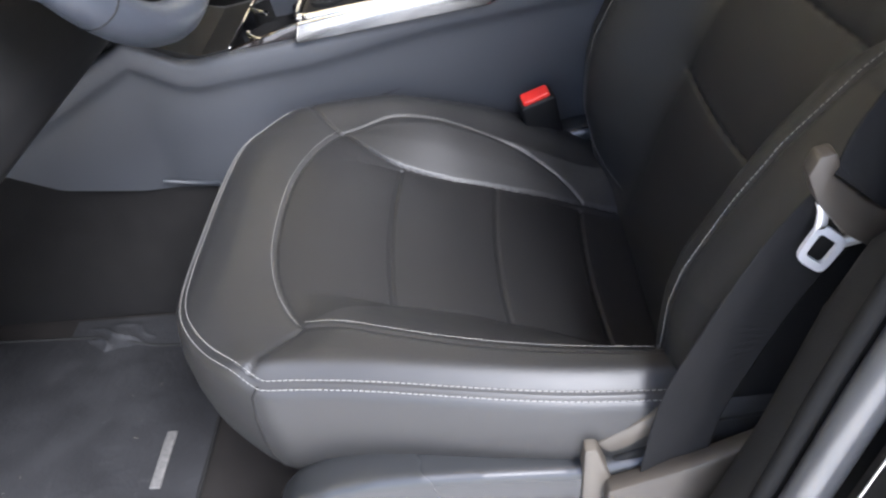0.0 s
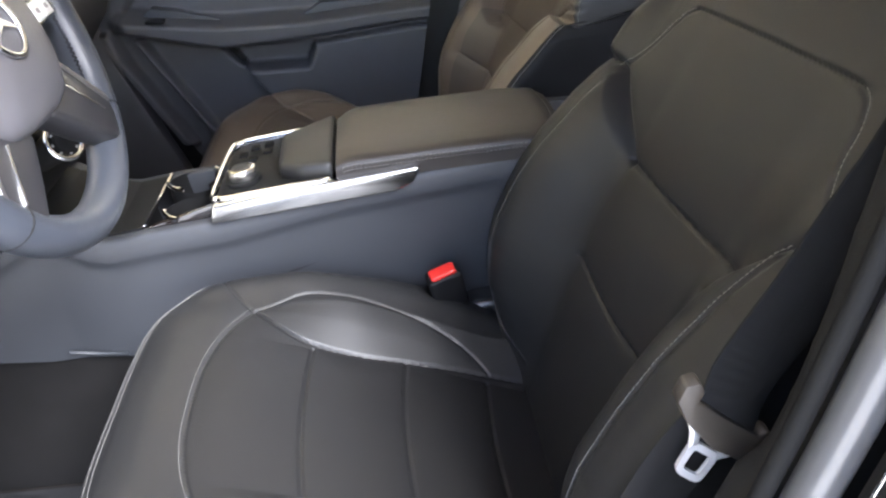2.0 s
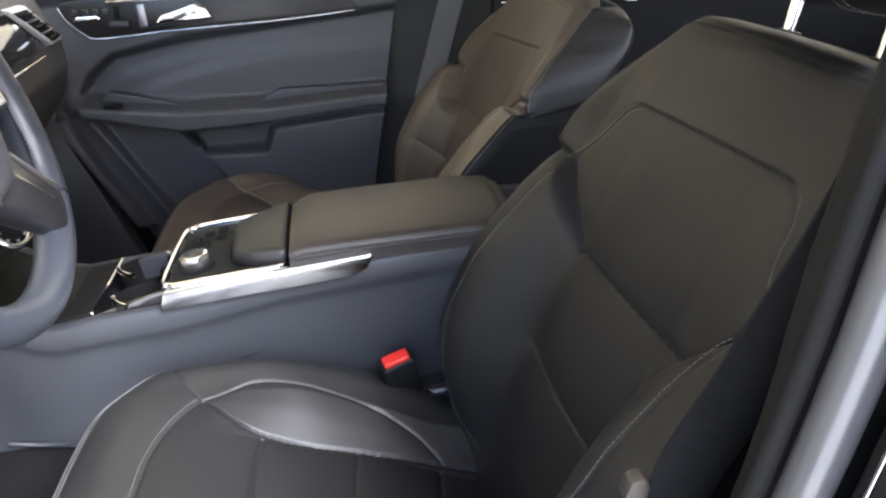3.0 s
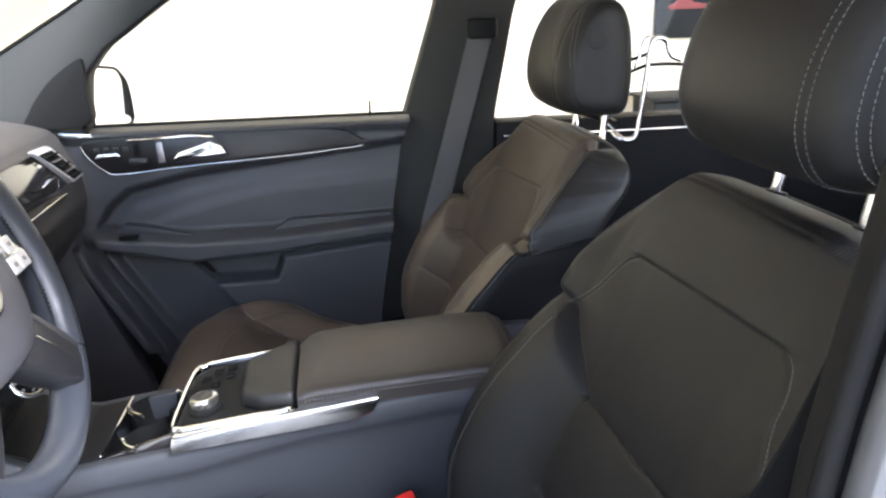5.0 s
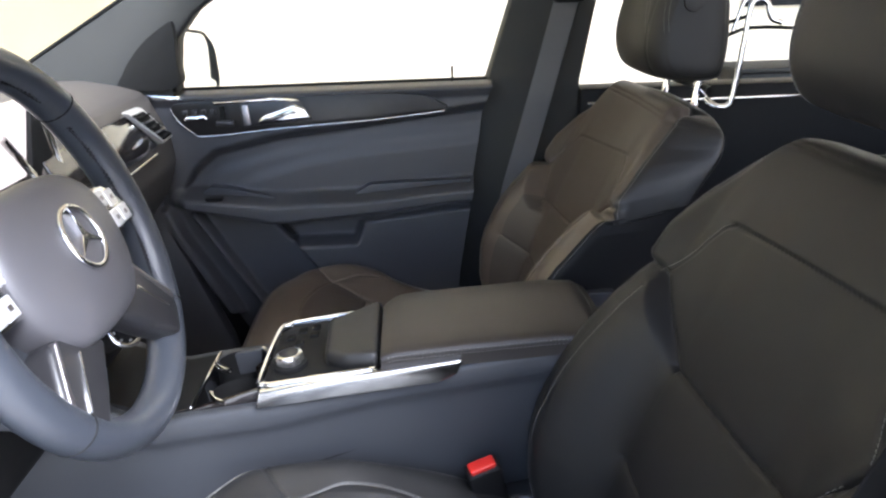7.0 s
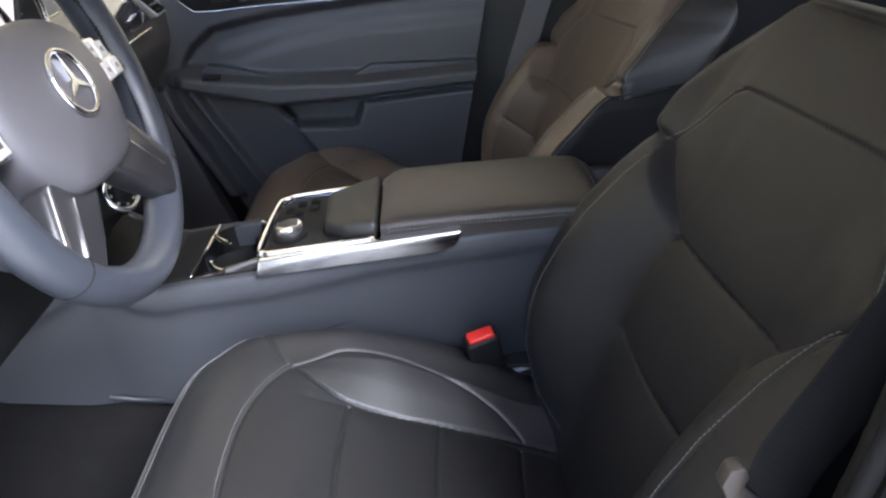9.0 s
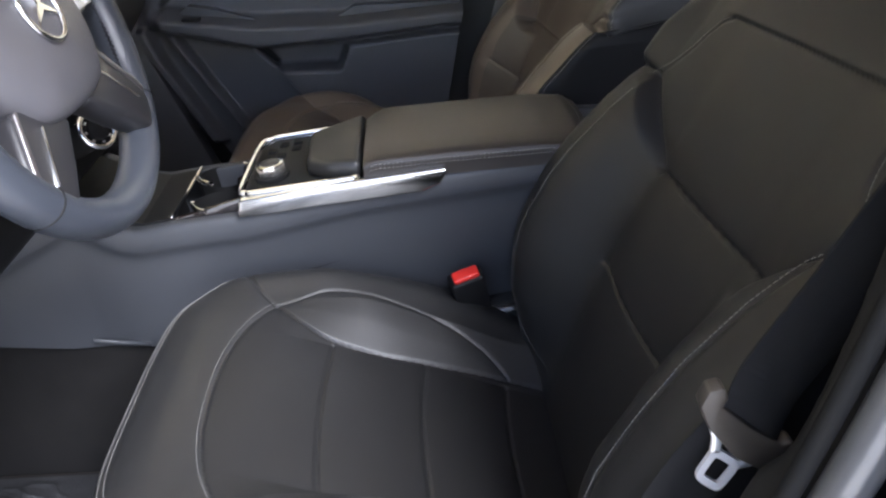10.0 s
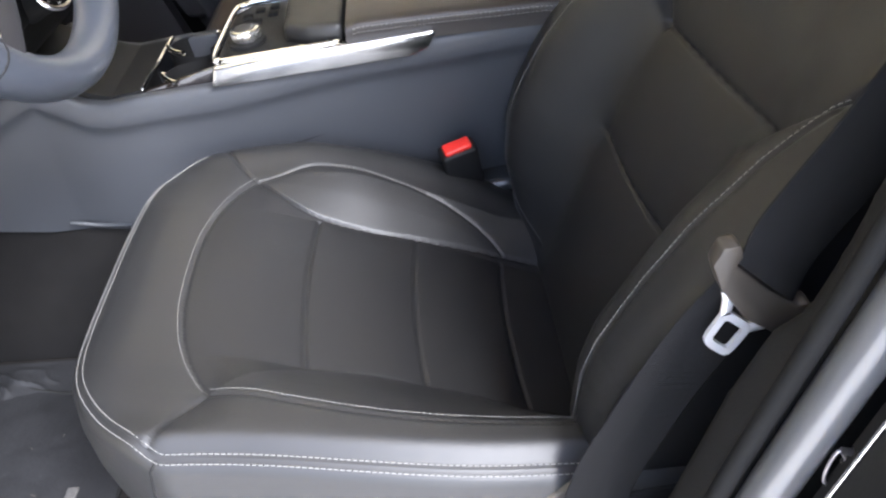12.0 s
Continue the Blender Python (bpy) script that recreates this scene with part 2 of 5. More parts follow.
def dist_to(P2, curves):
    """For each point of a plane the distance to the nearest curve."""
    best = np.full(P2.shape[:2], 9.0)
    for c in curves:
        c = np.array(c)
        for i in range(0, len(c), 40):
            d = np.sqrt(((P2[:, :, None, :] - c[None, None, i:i + 40, :]) ** 2).sum(-1)).min(-1)
            best = np.minimum(best, d)
    return best


def dense(points, gap=0.0025):
    p = spline(points, 40)
    d = np.concatenate([[0], np.cumsum(np.linalg.norm(np.diff(p, axis=0), axis=1))])
    n = max(2, int(d[-1] / gap))
    s = np.linspace(0, d[-1], n)
    return np.stack([np.interp(s, d, p[:, k]) for k in range(p.shape[1])], 1)


def stitches(lines, pitch=0.0052, length=0.0032, r=0.00042):
    """Short thread ends along 3D lines with their normals: one mesh."""
    verts, faces = [], []
    for pts, nrm in lines:
        d = np.concatenate([[0], np.cumsum(np.linalg.norm(np.diff(pts, axis=0), axis=1))])
        for s in np.arange(pitch * 0.5, d[-1] - pitch * 0.3, pitch):
            a = np.array([np.interp(s - length / 2, d, pts[:, k]) for k in range(3)])
            b = np.array([np.interp(s + length / 2, d, pts[:, k]) for k in range(3)])
            n = np.array([np.interp(s, d, nrm[:, k]) for k in range(3)])
            t = (b - a) / (np.linalg.norm(b - a) + 1e-9)
            w = np.cross(n, t)
            i = len(verts)
            for q, up in ((a, -0.3), (0.5 * (a + b), 1.0), (b, -0.3)):
                for cu, cv in ((-1, 0), (0, 1), (1, 0), (0, -1)):
                    verts.append(q + r * (cu * w + (cv + up) * n))
            for g in (0, 4):
                for c in range(4):
                    e = (c + 1) % 4
                    faces.append((i + g + c, i + g + e, i + g + 4 + e, i + g + 4 + c))
    return verts, faces


# ---- the seats ----
BASE_X = [-0.13, -0.116, -0.10, -0.07, -0.03, 0.01, 0.073, 0.178, 0.273, 0.34, 0.40]
BASE_Z = [0.335, 0.346, 0.357, 0.364, 0.362, 0.355, 0.335, 0.302, 0.260, 0.232, 0.215]
ARC_R, ARC_X = [0.0, 0.05, 0.09, 0.12, 0.145, 0.162], [-0.034, -0.032, -0.025, -0.015, -0.002, 0.010]
COR_R, COR_X = [0.162, 0.19, 0.24], [0.010, -0.014, -0.045]
INS_X, INS_R = [0.010, 0.04, 0.075, 0.134, 0.197, 0.265, 0.40], [0.162, 0.136, 0.117, 0.109, 0.112, 0.119, 0.125]
RID_X, RID_R = [0.010, 0.035, 0.071, 0.12, 0.17, 0.215, 0.25, 0.272, 0.282], [0.162, 0.168, 0.180, 0.178, 0.172, 0.162, 0.150, 0.135, 0.123]
RDG_X, RDG_Z = [-0.13, -0.10, -0.03, 0.010, 0.035, 0.071, 0.12, 0.17, 0.215, 0.25, 0.30, 0.40], [0.335, 0.357, 0.364, 0.358, 0.360, 0.361, 0.356, 0.337, 0.319, 0.300, 0.278, 0.26]
OUT_X, OUT_Z = [-0.13, -0.08, -0.03, 0.05, 0.131, 0.215, 0.30, 0.40], [0.335, 0.352, 0.364, 0.3675, 0.366, 0.362, 0.357, 0.35]
INN_X, INN_Z = [-0.13, -0.08, -0.03, 0.05, 0.09, 0.172, 0.243, 0.317, 0.40], [0.335, 0.352, 0.366, 0.371, 0.366, 0.342, 0.312, 0.275, 0.255]
OUTER_X, OUTER_R = [0.010, 0.05, 0.075, 0.12, 0.16, 0.20, 0.25, 0.32, 0.40], [0.162, 0.172, 0.180, 0.193, 0.202, 0.208, 0.212, 0.214, 0.214]
SEAMS_X = (0.073, 0.178, 0.273)


def eased(xs, ys):
    """The same graph without corners."""
    q = spline(list(zip(xs, ys)), 10)
    return q[:, 0], q[:, 1]


BASE_X, BASE_Z = eased(BASE_X, BASE_Z)
RDG_X, RDG_Z = eased(RDG_X, RDG_Z)
OUT_X, OUT_Z = eased(OUT_X, OUT_Z)
INN_X, INN_Z = eased(INN_X, INN_Z)


def cushion_point(a, b, inner=1):
    """a: 0 front edge to 1 back; b: -1 to 1 across; the front corner is squarer on the console's side."""
    xf = -0.118 + np.where(b * inner > 0, 0.086 * np.abs(b) ** 4.3, 0.100 * np.abs(b) ** 3.5)
    x = xf + (0.40 - xf) * a
    w = 0.218 + 0.030 * step(-0.05, 0.25, x) + 0.013 * (b * inner > 0) * step(0.15, -0.05, x)
    return x, b * w, w


def cushion_height(x, y, b, inner=1, outer=None):
    """outer: the graph of the door side's edge; inner: the sign of y on the console's side, where the bolster is lower at the back."""
    r = np.abs(y)
    base = lerp(x, BASE_X, BASE_Z)
    ridge = lerp(x, RDG_X, RDG_Z)
    edge = np.where(y * inner > 0, lerp(x, INN_X, INN_Z), lerp(x, *(outer or (OUT_X, OUT_Z))))
    z = base + (ridge - base) * ramp(0.110, 0.168, r) + (edge - ridge) * step(0.160, 0.222, r) + 0.004 * np.exp(-((r - 0.205) / 0.02) ** 2)
    if outer is None:
        # the door side's bolster climbs in one slope to its seam
        climb = base + (edge + 0.002 - base) * ramp(0.112, lerp(x, OUTER_X, OUTER_R), r)
        z = np.where(y * inner > 0, z, z + (climb - z) * step(-0.02, 0.05, x))
    return z - 0.010 * step(0.90, 1.0, np.abs(b)) ** 2


def line3(curve2, fn, off=0.0015):
    """Lifts a plan curve to the surface given by fn(x, y) and gives its normals."""
    e = 0.002
    x, y = curve2[:, 0], curve2[:, 1]
    z = fn(x, y)
    n = np.stack([-(fn(x + e, y) - fn(x - e, y)) / (2 * e), -(fn(x, y + e) - fn(x, y - e)) / (2 * e), np.ones_like(x)], 1)
    n /= np.linalg.norm(n, axis=1, keepdims=True)
    return np.stack([x, y, z], 1) + n * off, n


def build_seat(name, label, drop=0.0, outer=None, inner=1, set_x=0.0, set_z=0.0, hide=None, inlay=None, head=(1.0, 1.0, 1.0), lug=0.0, skew=0.0):
    """skew slants the backrest's seams; lug raises the inner shoulder; drop lowers the head restraint; set_x and set_z shift the upper backrest."""
    hide, inlay = hide or LEATHER, inlay or INSERT
    seat = thing(name, label, "car seat", (0.15, 0, 0))
    cushion = part("cushion", mesh("cushion", [(0, -0.2, 0.2), (0, 0.2, 0.2), (0.36, 0.2, 0.17), (0.36, -0.2, 0.17)], [(0, 1, 2, 3)], HARD), seat)
    # plan curves of the seams, both sides
    arc = dense([(x, r) for r, x in zip(ARC_R, ARC_X)])
    cor = dense([(x, r) for r, x in zip(COR_R, COR_X)])
    ins = dense(list(zip(INS_X, INS_R)))
    rid = dense(list(zip(RID_X, RID_R)))
    rido = dense(list(zip(OUTER_X, OUTER_R))) if outer is None else rid
    m = np.array([1, -1])
    cross = [np.stack([np.full(60, sx) + 0.006 * np.linspace(-1, 1, 60) ** 2, np.linspace(-0.109, 0.109, 60)], 1) for sx in SEAMS_X]
    soft = [ins, ins * m, *cross] if outer is not None else [ins * np.array([1, inner]), *cross]
    sewn = [arc, arc * m, cor, cor * m, rid * np.array([1, inner]), rido * np.array([1, -inner])]
    nu, nv = 270, 260
    A, B = np.meshgrid(np.linspace(0, 1, nu) ** 1.1, np.linspace(-1, 1, nv), indexing="ij")
    X, Y, W = cushion_point(A, B, inner)
    Z = cushion_height(X, Y, B, inner, outer)
    P2 = np.stack([X, Y], -1)
    edge = np.minimum((1 - np.abs(B)) * W, A * 0.5)
    d1, d2 = dist_to(P2, soft), dist_to(P2, sewn)
    d = np.minimum(np.minimum(d1, d2), edge)
    Z = Z + 0.0030 * (1 - np.exp(-d / 0.020)) - 0.0034 * np.exp(-(d1 / 0.0017) ** 2) - 0.0022 * np.exp(-(d2 / 0.0018) ** 2)
    P = np.stack([X, Y, Z], -1)
    R = np.abs(Y)
    xa = np.where(R < 0.162, lerp(R, ARC_R, ARC_X), lerp(R, COR_R, COR_X))
    ri, rr = lerp(X, INS_X, INS_R), np.where(Y * inner > 0, lerp(X, RID_X, RID_R), lerp(X, *((OUTER_X, OUTER_R) if outer is None else (RID_X, RID_R))))
    k = np.where(X < xa, 0, np.where(R < ri, 1 + sum((X > sx + 0.006 * (Y / 0.12) ** 2).astype(int) for sx in SEAMS_X), np.where((R < rr) & ((X < 0.282) | ((Y * inner < 0) & (outer is None))), np.where(Y > 0, 5, 6), np.where(Y > 0, 7, 8))))
    split_sheet(P, k, [("front_panel", hide), ("insert", inlay), ("insert", inlay), ("insert", inlay), ("insert", inlay), ("bolster_face", hide), ("bolster_face", hide), ("bolster", hide), ("bolster", hide)], cushion, (0.15, 0, 0))
    # ease the two front corners
    for _ in range(10):
        Q = P.copy()
        for a in (slice(0, 24), slice(nv - 24, nv)):
            Q[1:24, a][:, 1:-1] = (P[:23, a][:, 1:-1] + P[2:25, a][:, 1:-1] + P[1:24, a][:, :-2] + P[1:24, a][:, 2:]) / 4
            Q[0, a][1:-1] = (P[0, a][:-2] + 2 * P[0, a][1:-1] + P[0, a][2:]) / 4
        for c, c1 in ((0, 1), (nv - 1, nv - 2)):
            Q[1:24, c] = (P[:23, c] + 2 * P[1:24, c] + P[2:25, c]) / 4
            Q[0, c] = (P[0, c1] + 2 * P[0, c] + P[1, c]) / 4
        P = Q
    # skirt round the sides and the front
    loop = np.concatenate([P[::-1, 0], P[0, 1:-1], P[:, -1]])
    g = np.gradient(loop[:, :2], axis=0)
    out = np.stack([-g[:, 1], g[:, 0]], 1) * -1
    for _ in range(3):
        out = np.stack([np.convolve(np.pad(out[:, c], 6, mode="edge"), np.ones(13) / 13, "valid") for c in (0, 1)], 1)
    out /= np.linalg.norm(out, axis=1, keepdims=True)
    if (out[len(out) // 2][0]) > 0:
        out = -out
    rows = []
    for o, dz in ((0, 0), (0.0025, -0.002), (0.006, -0.003), (0.010, -0.010), (0.013, -0.025), (0.012, -0.045), (0.008, -0.066), (0.000, -0.082), (-0.015, -0.090)):
        q = loop.copy()
        if dz < -0.005:
            k_ = 2 * int(6 + 160 * -dz) + 1
            q = np.stack([np.convolve(np.pad(q[:, c], k_ // 2, mode="edge"), np.ones(k_) / k_, "valid") for c in (0, 1, 2)], 1)
        q[:, :2] += out * o
        q[:, 2] += dz * (1 + 0.42 * step(0.20, -0.03, q[:, 0]) * (dz < -0.02))
        rows.append(q)
    S = np.stack(rows, 0)
    split_sheet(S, np.zeros(S.shape[:2], int), [("side_panel", LEATHER)], cushion, (0.25, 0, 0.3))
    # stitching
    inside = inner
    fn = lambda x, y: cushion_height(x, y, y / (0.218 + 0.030 * step(-0.05, 0.25, x)), inside, outer) + 0.0022
    lines = []
    for c, o, signs in ((arc, 0.003, (1, -1)), (rid, -0.003, (inside,)), (rido, -0.003, (-inside,))):
        for sg in signs:
            t = np.gradient(c, axis=0)
            nn = np.stack([-t[:, 1], t[:, 0]], 1)
            nn /= np.linalg.norm(nn, axis=1, keepdims=True)
            lines.append(line3((c + nn * o) * np.array([1, sg]), fn))
    nl = np.stack([out[:, 0], out[:, 1], np.ones(len(out))], 1)
    nl /= np.linalg.norm(nl, axis=1, keepdims=True)
    inner = loop.copy()
    inner[:, :2] -= out * 0.0020
    inner[:, 2] += 0.0022
    lines.append((inner, nl))
    outer = loop.copy()
    outer[:, :2] += out * 0.0042
    outer[:, 2] += -0.0020
    lines.append((outer, nl))
    smo = lambda q: np.stack([np.convolve(np.pad(q[:, c], 2, mode="edge"), np.ones(5) / 5, "valid") for c in (0, 1, 2)], 1)
    lines[-2:] = [(smo(inner), nl), (smo(outer), nl)]
    seams, edges = lines[:-2], [(q[q[:, 0] < 0.30], n[q[:, 0] < 0.30]) for q, n in lines[-2:]]
    for ci in (nu - 1, nu + nv - 2):
        part("corner_seam", rod("corner_seam", S[1:-1, ci] + np.array([out[ci, 0], out[ci, 1], 0]) * -0.0002, 0.0012, RUBBER, 6, up=(0.3, 1, 0.1)), cushion)
    for sewing, r in ((seams, 0.00030), (edges, 0.00042)):
        v, f = stitches(sewing, 0.0047, 0.0033, r)
        tagged(part("stitching", mesh("stitching", v, f, THREAD), cushion, "pale grey contrast stitching"), kind="stuff")
    # plastic valance and runners under the cushion
    for s in (1, -1):
        val = plate([(-0.022, 0.246), (-0.006, 0.264), (0.020, 0.277), (0.060, 0.286), (0.10, 0.289), (0.15, 0.288), (0.22, 0.285), (0.30, 0.30), (0.38, 0.30), (0.38, 0.20), (-0.010, 0.20), (-0.028, 0.226)], "y", s * 0.225, s * 0.268, 0.011, 4)
        part("side_trim", val, seat, "satin black plastic seat base trim", SATIN)
        part("seat_runner", rbox((-0.05, s * 0.17 - 0.02, 0.0), (0.42, s * 0.17 + 0.02, 0.05), 0.004), seat, "dark steel seat rail", HARD)
        for e in (-0.014, 0.014):
            part("rail_nose", plate([(-0.100, 0.0), (-0.070, 0.0), (-0.062, 0.085), (-0.070, 0.098), (-0.082, 0.092)], "y", s * 0.17 + e - 0.0018, s * 0.17 + e + 0.0018, 0.001), seat, "dull steel bracket of the seat rail", TAUPE)
        part("seat_runner_leg", rbox((-0.0, s * 0.17 - 0.015, 0.05), (0.34, s * 0.17 + 0.015, 0.22), 0.004), seat, "", HARD)
    cushion.location.x -= 0.014 * lug
    # backrest
    sp = spline([(0.325, 0.215), (0.350, 0.30), (0.374, 0.385), (0.402, 0.464), (0.437, 0.540), (0.472, 0.615), (0.508, 0.686), (0.535, 0.731)] + ([(0.550, 0.754), (0.560, 0.767), (0.568, 0.774), (0.579, 0.777), (0.595, 0.774), (0.610, 0.768)] if lug else [(0.551, 0.754), (0.561, 0.763), (0.574, 0.7675), (0.600, 0.764), (0.624, 0.757)]), 30)
    sw = step(0.35, 0.70, sp[:, 1])[:, None]
    sp = sp + sw * np.array([[set_x, set_z]])
    L = np.concatenate([[0], np.cumsum(np.linalg.norm(np.diff(sp, axis=0), axis=1))])
    TOT = L[-1]
    zs = sp[:, 1]
    at_z = lambda z: float(np.interp(z, np.maximum.accumulate(zs), L))
    tg = np.gradient(sp, axis=0)
    tg /= np.linalg.norm(tg, axis=1, keepdims=True)
    seam_at = lambda z: at_z(z + set_z * float(step(0.35, 0.70, z)))
    LO, HI, NOTCH, APEX, SHO, TOPS = (seam_at(z) for z in (0.426, 0.544, 0.612, 0.6885, 0.730, 0.762))
    wid = lambda s: lerp(s, [0, 0.10, 0.25, NOTCH - 0.03, NOTCH - 0.010, NOTCH + 0.004, NOTCH + 0.03, NOTCH + 0.06, NOTCH + 0.09, SHO - 0.01, SHO + 0.022, TOPS, TOT - 0.032, TOT - 0.012, TOT], [0.21, 0.243, 0.252, 0.246, 0.240, 0.244, 0.244, 0.238, 0.227, 0.211] + ([0.200, 0.194, 0.186, 0.172, 0.142] if lug else [0.194, 0.182, 0.172, 0.158, 0.128]))
    WING_R, WING_S = [0.09, 0.105, 0.15, 0.20, 0.225, 0.26], [HI - 0.012, HI, HI + 0.034, NOTCH - 0.001, NOTCH + 0.001, NOTCH + 0.003]
    WING_OUT = [0.142, 0.158, 0.182, 0.206, 0.228, 0.26]
    wing_s = lambda y: np.where(y * inside > 0, lerp(np.abs(y), WING_R, WING_S), lerp(np.abs(y), WING_OUT, WING_S))
    CREST_S = [0, 0.05, 0.09, 0.117, 0.17, 0.20, 0.26, 0.30, 0.36, 0.39, NOTCH - 0.004, NOTCH + 0.03]
    CREST_H = [0.018, 0.028, 0.046, 0.060, 0.0725, 0.0745, 0.068, 0.061, 0.0445, 0.032, 0.018, 0.012]

    def dep(s, y):
        """How far the padding stands before the spine: high bolsters that end under the flat shoulder wings."""
        r = np.abs(y)
        w = wid(s)
        q = r / w
        bolster = lerp(s, CREST_S, CREST_H) * step(0.100, 0.195, r)
        flat = lerp(s, [NOTCH - 0.06, NOTCH, NOTCH + 0.03, NOTCH + 0.06, SHO], [0.014, 0.013, 0.009, 0.004, 0.0]) * step(0.10, 0.19, r)
        curl = lerp(s, [NOTCH - 0.02, NOTCH, NOTCH + 0.04, SHO, TOPS], [0.012, 0.018, 0.020, 0.006, 0.0]) * step(0.185, 0.238, r)
        over = step(-0.016, 0.002, s + skew * y - wing_s(y))
        return bolster * (1 - over) + (flat + curl) * over - lerp(s, [NOTCH, SHO, TOPS, TOT], [0.004, 0.007, 0.010, 0.012]) * step(0.86, 1.0, q) ** 2

    def back_point(s, y, lift=0.0):
        px, pz = np.interp(s, L, sp[:, 0]), np.interp(s, L, sp[:, 1])
        tx, tz = np.interp(s, L, tg[:, 0]), np.interp(s, L, tg[:, 1])
        dd = dep(s, y) + lift
        sag = lerp(s, [SHO, TOPS, TOT], [0.0, 0.004, 0.006]) * (y / 0.2) ** 2
        up = lug * step(NOTCH, SHO, s) * step(0.03, 0.19, -y)
        return np.stack([px - tz * dd - 0.003 * up, y + 0.004 * up, pz + tx * dd - sag + 0.004 * up], -1)

    # seams in (s, r)
    insb = dense([(0.02, 0.110), (LO, 0.114), (0.29, 0.112), (HI, 0.106)])
    shl = dense([(NOTCH - 0.002, 0.202), (NOTCH + 0.022, 0.181), (NOTCH + 0.040, 0.170), (NOTCH + 0.058, 0.164), (APEX - 0.020, 0.160), (APEX - 0.009, 0.152), (APEX - 0.002, 0.138)])
    topl = dense([(APEX - 0.002, 0.138), (APEX, 0.122), (APEX + 0.001, 0.0)])
    rdl = dense([(NOTCH - 0.022, 0.200), (NOTCH - 0.06, 0.200), (0.30, 0.203), (0.26, 0.206), (0.17, 0.206), (0.117, 0.205), (0.09, 0.190), (0.07, 0.160), (0.06, 0.13)])
    rdo = dense([(NOTCH - 0.016, 0.196), (NOTCH - 0.06, 0.202), (0.30, 0.216), (0.26, 0.228), (0.20, 0.240), (0.17, 0.243), (0.12, 0.2405), (0.08, 0.233)]) if outer is None else rdl
    wing, wing_out = (dense([(q, r) for r, q in zip(rs[1:], WING_S[1:])]) for rs in (WING_R, WING_OUT))
    across = np.linspace(-0.162, 0.112, 60) * inside
    lowx = [np.stack([q + bow * (across / 0.112) ** 2, across], 1) for q, bow in ((LO, 0.008), (HI, 0.002))]
    soft = lowx
    rim_ = [np.stack([np.full(80, q), np.linspace(-0.2, 0.2, 80)], 1) for q in (TOPS, TOPS + 0.008)]
    near = np.array([1, inside])
    sewn = [shl, shl * m, topl, topl * m, rdl * near, rdo * near * m]
    deep = [wing * near, wing_out * near * m]
    nu, nv = 340, 240
    S_, B_ = np.meshgrid(np.linspace(0, TOT, nu), np.linspace(-1, 1, nv), indexing="ij")
    Y_ = B_ * wid(S_)
    S0 = S_ + skew * Y_
    P2 = np.stack([S0, Y_], -1)
    edge = np.minimum((1 - np.abs(B_)) * wid(S_), TOT - S_)
    d1, d2, d3 = dist_to(P2, soft), dist_to(P2, sewn), dist_to(P2, deep)
    d = np.minimum(np.minimum(d1, edge), d3)
    lift = 0.0042 * (1 - np.exp(-d / 0.018)) - 0.0042 * np.exp(-(d1 / 0.0018) ** 2) - 0.0020 * np.exp(-(d2 / 0.0020) ** 2) - 0.0065 * np.exp(-(d3 / 0.0042) ** 2) - 0.0014 * np.exp(-(dist_to(np.stack([S_, Y_], -1), rim_) / 0.0020) ** 2)
    lift = lift + 0.0022 * step(APEX - 0.002, APEX + 0.003, S0) * step(0.17, 0.13, np.abs(Y_)) * step(APEX + 0.06, APEX, S0)
    P = back_point(S_, Y_, lift)
    R_ = np.abs(Y_)
    rins = np.where(Y_ * inside > 0, lerp(S0, insb[:, 0], insb[:, 1]), 0.162)
    above = S0 > wing_s(Y_)
    rim_r = lerp(S0, [HI, NOTCH - 0.002, *shl[1:-1:6, 0], APEX], [0.26, 0.26, *shl[1:-1:6, 1], 0.13])
    upper = above & (S0 > HI + 0.002 * (Y_ / 0.112) ** 2) & (S0 < APEX) & (R_ < rim_r)
    k = np.where(upper, 0, np.where(above & (S0 > HI), 1, np.where(R_ < rins, np.where(S0 > LO + 0.008 * (Y_ / 0.112) ** 2, 2, 3), np.where(Y_ > 0, 4, 5))))
    padding = hide if lug else inlay
    backrest = part("backrest", mesh("backrest", [(0.48, -0.19, 0.25), (0.48, 0.19, 0.25), (0.58, 0.17, 0.70), (0.58, -0.17, 0.70)], [(0, 1, 2, 3)], HARD), seat)
    split_sheet(P, k, [("upper_panel", inlay), ("shoulder_panel", inlay), ("insert", inlay), ("insert", inlay), ("bolster", padding), ("bolster", padding)], backrest, (0.8, 0, 0.4))
    loop = np.concatenate([P[:, 0], P[-1, 1:-1], P[::-1, -1]])
    sl = np.concatenate([S_[:, 0], S_[-1, 1:-1], S_[::-1, -1]])
    tx, tz = np.interp(sl, L, tg[:, 0]), np.interp(sl, L, tg[:, 1])
    rec = radians(24)
    rear = np.stack([np.full_like(tx, math.cos(rec)), np.zeros_like(tx), np.full_like(tx, -math.sin(rec))], 1)
    g = np.gradient(loop, axis=0)
    outw = np.cross(g, rear)
    outw /= np.maximum(np.linalg.norm(outw, axis=1, keepdims=True), 1e-9)
    for _ in range(3):
        outw = np.stack([np.convolve(np.pad(outw[:, c], 6, mode="edge"), np.ones(13) / 13, "valid") for c in (0, 1, 2)], 1)
    outw /= np.linalg.norm(outw, axis=1, keepdims=True)
    if outw[5][1] > 0:
        outw = -outw
    topness = np.clip(outw[:, 2], 0, 1)
    rows = []
    lz = loop[:, 2] - set_z * step(0.35, 0.70, loop[:, 2])
